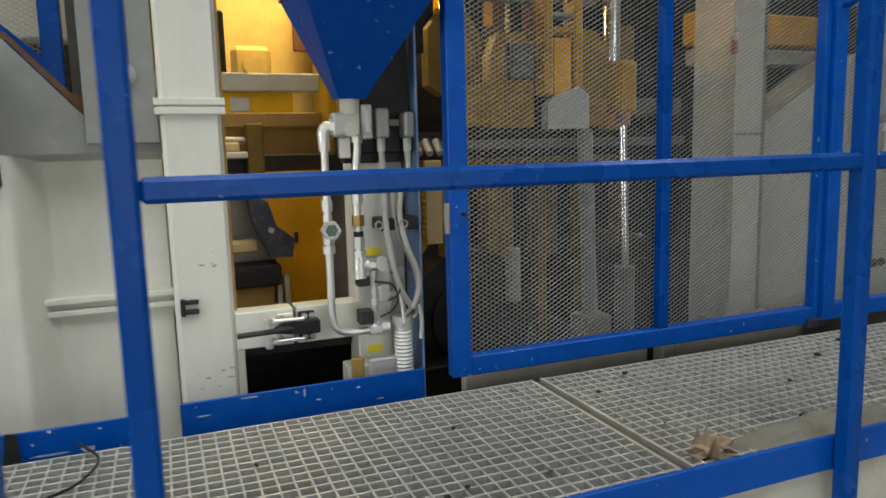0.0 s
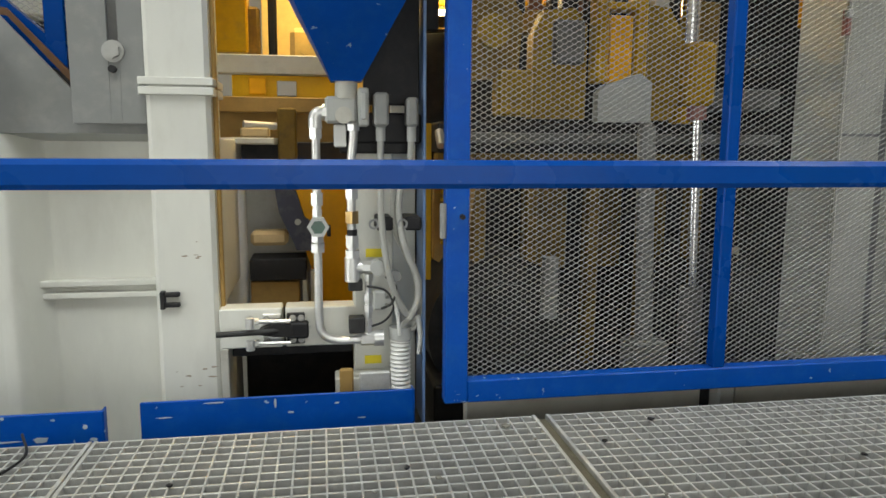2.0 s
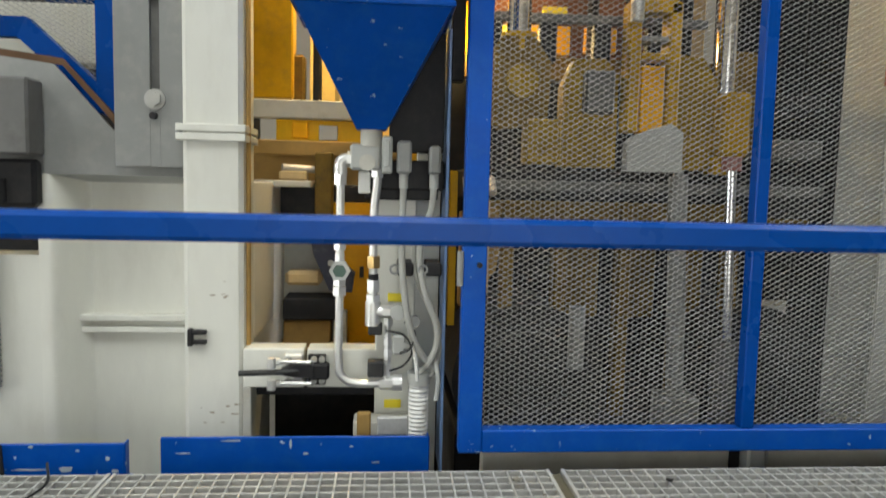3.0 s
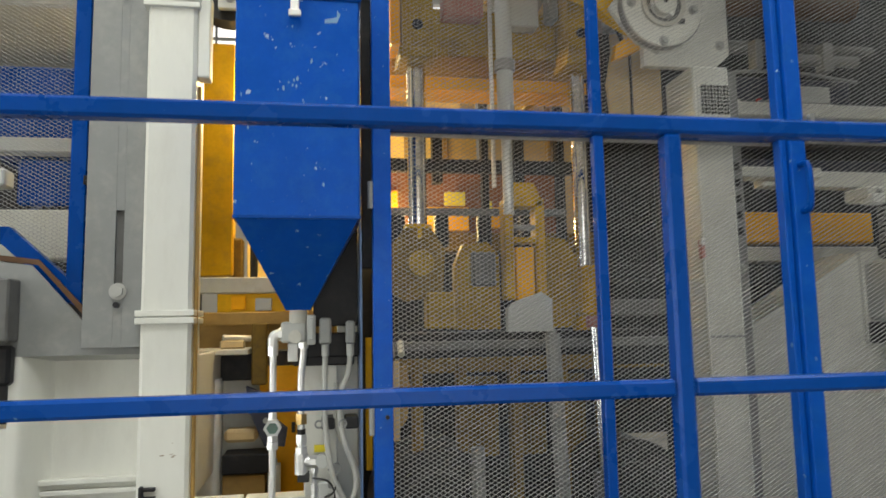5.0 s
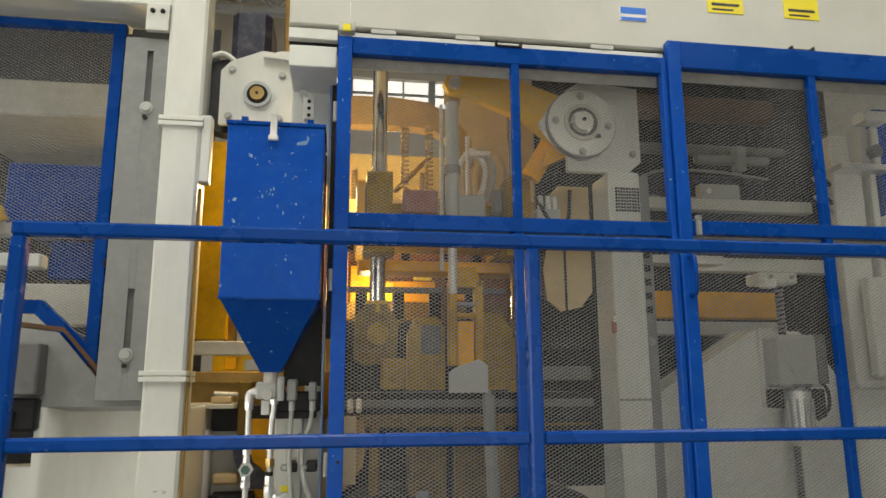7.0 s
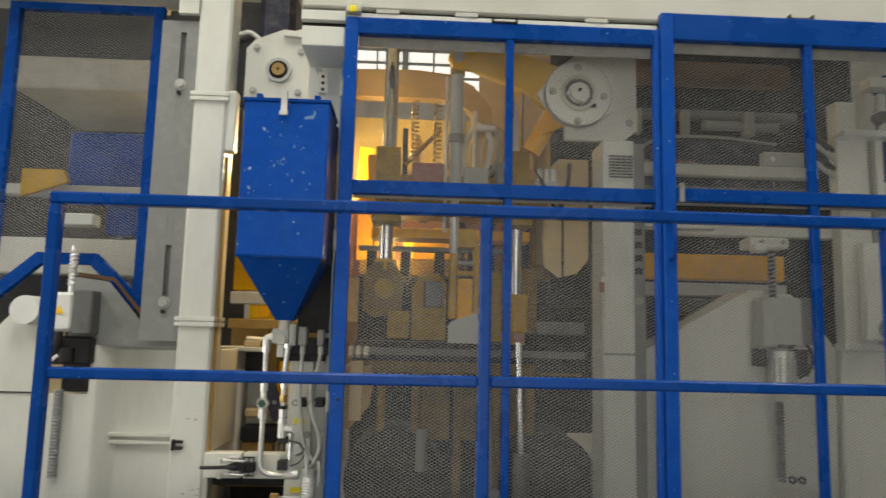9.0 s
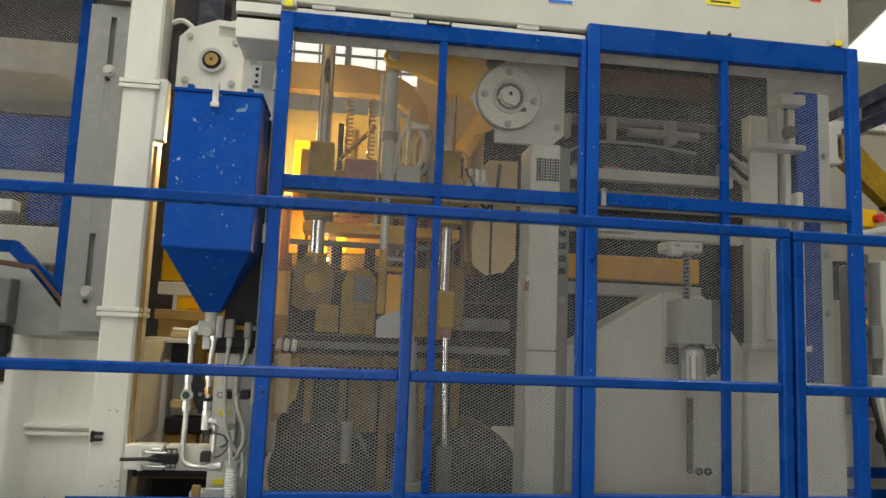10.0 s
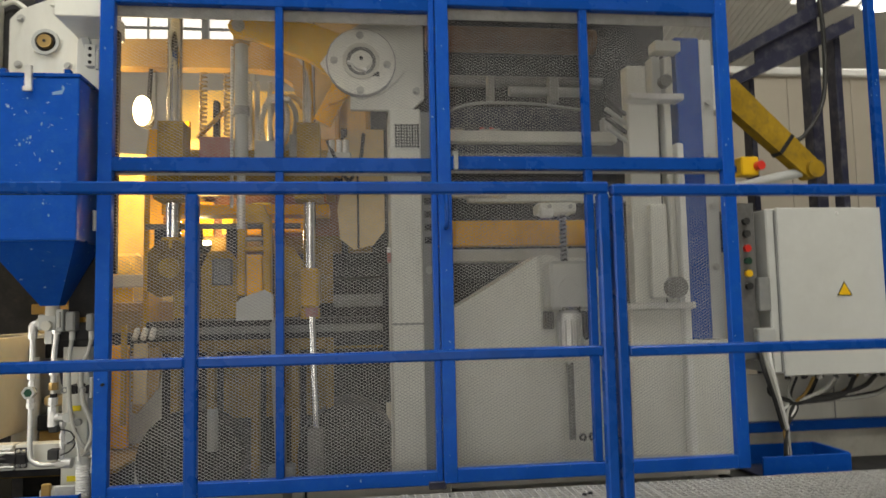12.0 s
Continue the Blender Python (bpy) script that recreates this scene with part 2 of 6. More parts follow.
def helix(bm, x, y, z0, z1, r, wire, turns, axis="z"):
    pts = []
    n = int(turns * 10)
    for i in range(n + 1):
        a = 2 * math.pi * turns * i / n
        pts.append((x + r * math.cos(a), y + r * math.sin(a), z0 + (z1 - z0) * i / n))
    return sweep(bm, pts, wire, 6, 1)


def ring(bm, c, r_in, r_out, a, b, seg=28):
    """A flat ring round c = (x, z), drawn out in y from a to b."""
    loops = []
    for y, r in ((a, r_in), (a, r_out), (b, r_out), (b, r_in)):
        loops.append([bm.verts.new((c[0] + r * math.cos(2 * math.pi * k / seg), y, c[1] + r * math.sin(2 * math.pi * k / seg))) for k in range(seg)])
    for i in range(4):
        p, q = loops[i], loops[(i + 1) % 4]
        for k in range(seg):
            bm.faces.new((p[k], p[(k + 1) % seg], q[(k + 1) % seg], q[k]))
    return bm


def bolt(parent, x, y, z, r=0.011, material=None):
    """A hexagon head with its washer, facing the walkway."""
    bm = B()
    cyl(bm, (x, y, z), (x, y - 0.004, z), r * 1.45, 16)
    cyl(bm, (x, y - 0.004, z), (x, y - 0.014, z), r, 6)
    return part("bolt", bm, material or BOLT_STEEL, parent)


def expanded_metal(name, poly, y, parent, lw=0.0238, sw=0.0133, w=0.0016, t=0.0008):
    """A sheet of expanded metal: diamonds of flat strands inside the polygon (x, z)."""
    P = np.array(poly)
    x0, z0 = P.min(0)
    x1, z1 = P.max(0)
    ni, nj = int((x1 - x0) / (lw / 2)) + 1, int((z1 - z0) / (sw / 2)) + 1
    I, J = np.meshgrid(np.arange(ni), np.arange(nj), indexing="ij")
    I, J = I.ravel(), J.ravel()
    even = (I + J) % 2 == 0
    I, J = I[even], J[even]
    a = np.concatenate([np.stack([I, J], 1)] * 2).astype(float)
    b = np.concatenate([np.stack([I + 1, J + 1], 1), np.stack([I + 1, J - 1], 1)]).astype(float)
    S = np.array([lw / 2, sw / 2])
    a, b = a * S + (x0, z0), b * S + (x0, z0)
    bond = np.array([0.0021, 0.0])
    nodes = np.stack([I, J], 1) * S + (x0, z0)
    a, b = np.concatenate([a + bond, nodes - bond]), np.concatenate([b - bond, nodes + bond])
    wide = np.concatenate([np.full(len(I) * 2, w), np.full(len(I), w * 1.35)])
    mid = (a + b) / 2
    inside = np.zeros(len(mid), bool)
    for k in range(len(P)):
        p, q = P[k], P[k - 1]
        cross = (p[1] > mid[:, 1]) != (q[1] > mid[:, 1])
        with np.errstate(divide="ignore", invalid="ignore"):
            xs = (q[0] - p[0]) * (mid[:, 1] - p[1]) / (q[1] - p[1]) + p[0]
        inside ^= cross & (mid[:, 0] < xs)
    a, b, wide = a[inside], b[inside], wide[inside]
    d = b - a
    d /= np.linalg.norm(d, axis=1)[:, None]
    nrm = np.stack([-d[:, 1], d[:, 0]], 1) * wide[:, None] / 2
    n = len(a)
    tilt = 0.0011
    V = np.zeros((n, 8, 3))
    for k, (base, sgn, yy) in enumerate(((a, 1, -t), (a, 1, t), (a, -1, t), (a, -1, -t), (b, 1, -t), (b, 1, t), (b, -1, t), (b, -1, -t))):
        q = base + sgn * nrm
        V[:, k, 0], V[:, k, 2] = q[:, 0], q[:, 1]
        V[:, k, 1] = y + yy / 2 + sgn * tilt
    quads = np.array([[0, 1, 5, 4], [1, 2, 6, 5], [2, 3, 7, 6], [3, 0, 4, 7]])
    F = (np.arange(n)[:, None, None] * 8 + quads[None]).reshape(-1, 4)
    V = V.reshape(-1, 3) - np.array(ORIGIN.get(parent, Vector()))
    me = bpy.data.meshes.new(name)
    me.vertices.add(len(V))
    me.vertices.foreach_set("co", V.ravel())
    me.loops.add(F.size)
    me.loops.foreach_set("vertex_index", F.ravel().astype(np.int32))
    me.polygons.add(len(F))
    me.polygons.foreach_set("loop_start", np.arange(0, F.size, 4, dtype=np.int32))
    me.update(calc_edges=True)
    me.materials.append(MESH_METAL)
    ob = new(name, me)
    ob.parent = parent
    return ob


# ---- the hall ----
GROUND = -0.9


def build_hall():
    solid("floor", box(B(), -9, 11, -7, 9.2, GROUND - 0.2, GROUND, 0), CONCRETE, "dusty grey concrete hall floor", "floor", "structure")
    # both gates are out of view, added with glowing panes to bring in daylight
    south = thing("wall_south", "beige sheet wall of the hall with an added gate, out of view", "wall", (1, -7.1, GROUND), kind="structure")
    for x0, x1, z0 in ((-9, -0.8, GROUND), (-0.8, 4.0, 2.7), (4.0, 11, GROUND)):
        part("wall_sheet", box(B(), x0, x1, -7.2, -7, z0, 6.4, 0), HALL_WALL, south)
    part("gate_opening", box(B(), -0.8, 4.0, -7.15, -7.12, GROUND, 2.7, 0), SKY_PANEL, south, "glowing pane of the added gate, for daylight")
    west = thing("wall_west", "beige sheet wall of the hall with an added gate, out of view", "wall", (-9.1, 1, GROUND), kind="structure")
    for y0, y1, z0 in ((-7.2, -4.6, GROUND), (-4.6, 0.2, 2.7), (0.2, 9.4, GROUND)):
        part("wall_sheet", box(B(), -9.2, -9, y0, y1, z0, 6.4, 0), HALL_WALL, west)
    part("gate_opening", box(B(), -9.15, -9.12, -4.6, 0.2, GROUND, 2.7, 0), SKY_PANEL, west, "glowing pane of the added gate, for daylight")
    solid("wall_east", box(B(), 11, 11.2, -7.2, 9.4, GROUND, 6.4, 0), HALL_WALL, "beige ribbed sheet wall of the hall", "wall", "structure")
    # back wall with a band of windows
    wall = thing("wall_north", "beige sheet wall with a high window band", "wall", (1, 9.3, GROUND), kind="structure")
    part("wall_sheet", box(B(), -9, 11, 9.2, 9.4, GROUND, 4.45, 0), HALL_WALL, wall)
    part("wall_sheet", box(B(), -9, 11, 9.2, 9.4, 5.3, 6.4, 0), HALL_WALL, wall)
    for i in range(17):
        x = -9 + i * 1.25
        part("mullion", box(B(), x - 0.05, x + 0.05, 9.2, 9.4, 4.45, 5.3, 0.004), GREY, wall)
    part("wall_sheet", box(B(), 3.5, 11, 9.16, 9.2, 4.45, 5.3, 0), HALL_WALL, wall)
    for i in range(10):
        x = -9 + i * 1.25
        part("pane", box(B(), x + 0.05, x + 1.2, 9.3, 9.32, 4.45, 5.3, 0), SKY_PANEL, wall)
        for z in (4.66, 4.87, 5.08):
            part("glazing_bar", box(B(), x + 0.05, x + 1.2, 9.26, 9.295, z - 0.02, z + 0.02, 0.003), GREY, wall)
        for k in (1, 2):
            part("glazing_bar", box(B(), x + 0.05 + k * 0.383 - 0.015, x + 0.05 + k * 0.383 + 0.015, 9.255, 9.294, 4.45, 5.3, 0.003), GREY, wall)
    for i in range(14):
        x = -8 + i * 1.4
        part("wall_rib", box(B(), x, x + 0.08, 9.16, 9.2, GROUND, 4.45, 0.01), HALL_WALL, wall)
    for z0, z1 in ((1.54, 1.63), (1.72, 1.81)):
        part("low_pane", box(B(), 1.74, 2.02, 9.17, 9.2, z0, z1, 0), SKY_PANEL, wall)
    # corrugated roof with translucent strips
    bm = B()
    n = 220
    top, low = [], []
    for i in range(n + 1):
        x = -9 + 20 * i / n
        z = 6.4 + (0.03 if i % 2 else -0.03)
        top.append([bm.verts.new((x, y, z)) for y in (-7.2, 9.4)])
    for a, b in zip(top, top[1:]):
        bm.faces.new((a[0], b[0], b[1], a[1]))
    solid("ceiling", bm, ROOF, "pale corrugated sheet roof of the hall", "ceiling", "structure")
    for x in (-3.6, 0.6, 4.8, 8.6):
        for y0, y1 in ((-2.9, 1.1), (3, 7.4))[:2 if x < 3 else 1]:
            solid("skylight", box(B(), x - 0.6, x + 0.6, y0, y1, 6.0, 6.04, 0), SKY_PANEL, "long translucent daylight strip in the roof", "skylight", "structure", "roof lights")
    for y in (1.8, 4.6, 8.0):
        bm = B()
        box(bm, -9, 11, y - 0.06, y + 0.06, 5.55, 5.63, 0.005)
        box(bm, -9, 11, y - 0.06, y + 0.06, 6.2, 6.28, 0.005)
        for i in range(20):
            x = -9 + i
            sweep(bm, [(x, y, 5.6), (x + 0.5, y, 6.22)], 0.025, 6, 1)
            sweep(bm, [(x + 0.5, y, 6.22), (x + 1, y, 5.6)], 0.025, 6, 1)
        solid("roof_truss", bm, GREY, "grey steel lattice truss under the roof", "truss", "structure", "roof trusses")


def build_canopy():
    """The low corrugated roof over the far end, with its gutter."""
    bm = B()
    rows = []
    n = 150
    for i in range(n + 1):
        x = 3.75 + 7.2 * i / n
        dz = 0.022 if i % 2 else -0.022
        rows.append([bm.verts.new((x, y, z + dz)) for y, z in ((3.2, 6.05), (9.14, 4.42))])
    for a, b in zip(rows, rows[1:]):
        bm.faces.new((a[0], b[0], b[1], a[1]))
    solid("canopy", bm, ROOF, "pale corrugated canopy roof over the far bay", "canopy", "structure")
    roof_light = hull(B(), [(x, y, 4.42 + (9.14 - y) * 0.2744 + dz) for x in (7.9, 8.9) for y in (4.2, 7.6) for dz in (-0.05, -0.03)])
    solid("skylight", roof_light, SKY_PANEL, "translucent daylight sheet in the canopy", "skylight", "structure", "roof lights")
    solid("gutter", box(B(), 3.75, 10.15, 4.55, 4.64, 2.72, 2.79, 0.01), WHITE_PLASTIC, "bright white gutter along the canopy", "gutter", "structure")


def build_high_bay(x, y, z):
    lamp = thing("high_bay_lamp", "lit white high bay lamp hung under the roof", "lamp", (x, y, z), "hall lamps")
    part("shade", cyl(B(), (x, y, z), (x, y, z + 0.22), 0.2, 24, 0.08), GREY_PALE, lamp)
    part("lens", cyl(B(), (x, y, z - 0.02), (x, y, z), 0.17, 24), LAMP_WHITE, lamp)
    part("cable", cyl(B(), (x, y, z + 0.22), (x, y, 6.36), 0.01, 8), BLACK, lamp)


# ---- walkway ----
GX = 0.13          # one seam between the gratings
PANEL = 0.968
GY0, GY1 = 1.075, 1.705


def build_platform():
    p = thing("platform", "cream steel platform frame below the grating walkway", "platform", (1.5, 1.4, GROUND), kind="structure")
    part("skirt", box(B(), -2.2, 6.2, 1.048, 1.06, GROUND, -0.035, 0.002), CREAM_DIRTY, p)
    # dark sheet added under the grating, stands in for shade in its holes
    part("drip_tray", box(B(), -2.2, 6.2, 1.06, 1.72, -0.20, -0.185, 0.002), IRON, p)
    part("seam_dirt", box(B(), 1.097, 1.122, 1.08, 1.70, -0.036, -0.009, 0.002), OLD_DIRT, p, "packed brown dirt in the seam")
    for y in (1.085, 1.38, 1.69):
        part("bearer", box(B(), -2.2, 6.2, y - 0.02, y + 0.02, -0.14, -0.036, 0.003), GREY, p)
    for i in range(8):
        x = -2.1 + i * 1.15
        part("leg", box(B(), x - 0.04, x + 0.04, 1.07, 1.15, GROUND, -0.14, 0.004), GREY, p)
        part("leg", box(B(), x - 0.04, x + 0.04, 1.62, 1.70, GROUND, -0.14, 0.004), GREY, p)


def build_gratings():
    """Welded bar gratings: every bar a piece of its own, on shared meshes."""
    nx, ny = 30, 19
    dx, dy = PANEL / nx, (GY1 - GY0) / ny

    def bar_mesh(name, sx, sy, sz):
        me = bpy.data.meshes.new(name)
        bm = box(B(), -sx / 2, sx / 2, -sy / 2, sy / 2, -sz, 0, 0.0006)
        bm.to_mesh(me)
        bm.free()
        me.materials.append(GALV)
        return me
    across = bar_mesh("cross_bar", 0.0042, GY1 - GY0 - 0.004, 0.035)
    along = bar_mesh("bearing_bar", PANEL - 0.012, 0.0055, 0.034)
    edge = bar_mesh("edge_bar", 0.008, GY1 - GY0, 0.03)
    for k in range(-2, 5):
        x0 = GX + k * PANEL + (0.022 if k >= 1 else 0)
        label = "dusty galvanised welded bar grating of the walkway"
        g = thing("floor_grating", label, "grating", (x0 + PANEL / 2, 1.39, 0), "walkway gratings")
        o = ORIGIN[g]
        if -2 <= k <= 3:
            for i in range(nx + 1):
                end = i in (0, nx)
                ob = new("edge_bar" if end else "cross_bar", edge if end else across)
                ob.parent = g
                ob.location = Vector((x0 + 0.006 + (PANEL - 0.012) * i / nx, (GY0 + GY1) / 2, 0.0 if end else -0.0015)) - o
            for j in range(ny + 1):
                ob = new("bearing_bar", along)
                ob.parent = g
                ob.location = Vector((x0 + PANEL / 2, GY0 + 0.003 + (GY1 - GY0 - 0.006) * j / ny, -0.0022)) - o
        else:
            bm = B()
            for i in range(nx + 1):
                x = x0 + 0.006 + (PANEL - 0.012) * i / nx
                box(bm, x - 0.002, x + 0.002, GY0, GY1, -0.027, -0.0015, 0.0004)
            for j in range(ny + 1):
                y = GY0 + 0.003 + (GY1 - GY0 - 0.006) * j / ny
                box(bm, x0 + 0.006, x0 + PANEL - 0.006, y - 0.0027, y + 0.0027, -0.026, -0.0022, 0.0004)
            ob = part("bar_lattice", bm, GALV, g)
            ob["kind"] = "stuff"


def build_railing(x0, x1, posts, top=1.1, mid=0.588):
    r = thing("guard_railing", "blue painted square tube guard railing with toe board", "railing", ((x0 + x1) / 2, 1.0, -0.2), "walkway railings")
    h = 0.018
    y0, y1 = 0.992, 1.03
    part("top_rail", box(B(), x0 - h, x1 + h, y0, y1, top - 0.018, top + 0.018, 0.006), BLUE, r)
    edges = sorted(posts)
    for a, b in zip(edges, edges[1:]):
        part("mid_rail", box(B(), a + h, b - h, y0 + 0.002, y1 - 0.002, mid - 0.0165, mid + 0.0165, 0.006), BLUE, r)
    for x in posts:
        part("post", box(B(), x - h, x + h, y0, y1, -0.32, top - 0.018, 0.006), BLUE, r)
    part("toe_board", box(B(), x0 - h, x1 + h, 1.032, 1.042, -0.036, 0.036, 0.002), BLUE_WORN, r)


def build_back_toe():
    boards = (("scuffed blue steel toe board behind the walkway", 0.195, 0.829, -0.07, 0.034, 1.826),
              ("battered blue steel toe board with a dark strap", -1.9, 0.125, -0.07, 0.03, 1.80))
    rnd = random.Random(21)
    for label, x0, x1, z0, z1, y in boards:
        t = thing("toe_board", label, "toe board", ((x0 + x1) / 2, y, z0), "toe boards")
        bm = B()
        box(bm, x0, x1, y, y + 0.008, z0, z1, 0.002)
        box(bm, x0, x1, y + 0.008, y + 0.05, z0, z0 + 0.008, 0.001)
        box(bm, x1 - 0.006, x1 - 0.002, y - 0.001, y + 0.03, z0, z1, 0.001)
        part("board", bm, BLUE_WORN, t)
        if x0 < 0:
            part("strap", prism(B(), [(-0.182, -0.07), (-0.14, -0.07), (-0.146, 0.03), (-0.168, 0.034)], y - 0.006, y - 0.001), IRON, t, "dark rubber strap")
            marks = [(-0.008, -0.03, 0.02, 0.007), (-0.09, -0.03, 0.045, 0.0025), (-0.083, 0.024, 0.007, 0.004), (0.1, -0.035, 0.01, 0.005), (0.085, -0.005, 0.006, 0.006), (-0.33, -0.02, 0.03, 0.004)]
        else:
            marks = [(0.497, 0.016, 0.004, 0.014), (0.246, -0.004, 0.018, 0.002), (0.533, -0.007, 0.008, 0.003), (0.7, -0.03, 0.012, 0.002), (0.36, 0.026, 0.03, 0.002), (0.64, 0.01, 0.006, 0.003)]
        for cx, cz, w, h in marks:
            pts = [(cx + w * rnd.uniform(0.6, 1.1) * math.cos(k * 0.7), cz + h * rnd.uniform(0.6, 1.1) * math.sin(k * 0.7)) for k in range(9)]
            part("scuff_mark", prism(B(), pts, y - 0.0007, y + 0.001), SCUFF_PALE, t, "pale worn paint")


def build_litter():
    rnd = random.Random(4)
    bm = B()
    bmesh.ops.create_icosphere(bm, subdivisions=3, radius=1)
    for v in bm.verts:
        p = v.co
        k = 0.75 + 0.5 * noise.noise(p * 2.1) + 0.25 * noise.noise(p * 5)
        v.co = Vector((p.x * 0.062 * k, p.y * 0.04 * k, max(-0.1, p.z) * 0.034 * k + 0.004 + max(0, 0.04 - 0.9 * abs(p.x + 0.45)) * (p.z > 0)))
    bmesh.ops.translate(bm, verts=bm.verts, vec=(1.205, 1.135, 0.0))
    solid("crumpled_sack", bm, PAPER, "crumpled brown paper sack lying on the grating", "sack")
    bm = B()
    bmesh.ops.create_grid(bm, x_segments=40, y_segments=12, size=1)
    for v in bm.verts:
        x, y = v.co.x, v.co.y
        fall = max(0, 1 - (x * x) ** 1.2 - y * y)
        v.co = Vector((1.53 + 0.30 * x, 1.14 + 0.07 * y, -0.010 + 0.036 * fall * (0.8 + 0.6 * noise.noise(Vector((x * 4, y * 3, 0))))))
    solid("dust_heap", bm, DIRT, "flat heap of grey cement dust on the grating", "dust", "stuff")
    for i in range(34):
        x, y = rnd.uniform(0.2, 3.0), rnd.uniform(1.15, 1.66)
        s = rnd.uniform(0.005, 0.014)
        bm = B()
        bmesh.ops.create_icosphere(bm, subdivisions=2, radius=s)
        for v in bm.verts:
            v.co *= 0.8 + 0.5 * noise.noise(v.co * 130 + Vector((i, 0, 0)))
            v.co.z *= 0.5
        bmesh.ops.translate(bm, verts=bm.verts, vec=(x, y, 0.004))
        solid("concrete_crumb", bm, IRON if i % 3 else DIRT, "small dark crumb of concrete on the grating", "crumb", "", "crumbs on the walkway")
    bm = B()
    sweep(bm, [(-0.02, 1.74, 0.01), (0.03, 1.62, 0.012), (0.0, 1.52, 0.01), (-0.06, 1.46, 0.012)], 0.003, 6)
    solid("loose_wire", bm, IRON, "short bent dark wire lying on the grating", "wire")


# ---- guard doors ----
def build_guard_door(name, label, x0, x1, z0, z1, y, posts, beams, wl=0.055, wr=0.055, wt=0.072, wb=0.055, material=None):
    """A blue tube frame with sheets of expanded metal behind it; posts: x of inner posts; beams: (z, height)."""
    d = thing(name, label, "guard door", ((x0 + x1) / 2, y, z0), "machine guard doors")
    t0, t1 = y - 0.02, y + 0.02
    part("frame_post", box(B(), x0, x0 + wl, t0, t1, z0, z1, 0.003), BLUE_WORN, d)
    part("frame_post", box(B(), x1 - wr, x1, t0, t1, z0, z1, 0.003), BLUE_WORN, d)
    part("top_bar", box(B(), x0 + wl, x1 - wr, t0 + 0.001, t1, z1 - wt, z1, 0.003), BLUE, d)
    part("bottom_bar", box(B(), x0 + wl, x1 - wr, t0 + 0.001, t1, z0, z0 + wb, 0.003), BLUE_WORN, d)
    for z, h in beams:
        part("cross_bar", box(B(), x0 + wl, x1 - wr, t0 + 0.001, t1, z - h / 2, z + h / 2, 0.003), BLUE, d)
    stops = [z0 + wb, *(s for z, h in beams for s in (z - h / 2, z + h / 2)), z1 - wt]
    for x in posts:
        for a, b in zip(stops[::2], stops[1::2]):
            part("inner_post", box(B(), x - 0.0165, x + 0.0165, t0 + 0.003, t1 - 0.002, a, b, 0.003), BLUE, d)
    cuts = [x0 + wl, *posts, x1 - wr]
    for a, b in zip(cuts, cuts[1:]):
        for c, e in zip(stops[::2], stops[1::2]):
            expanded_metal("mesh_sheet", [(a - 0.008, c - 0.008), (b + 0.008, c - 0.008), (b + 0.008, e + 0.008), (a - 0.008, e + 0.008)], y + 0.024, d)
            deep = 0.042 if e == stops[-1] else 0.008
            part("clamp_strip", box(B(), a, b, y + 0.028, y + 0.036, e - deep, e + 0.02, 0.001), GALV, d)
    return d


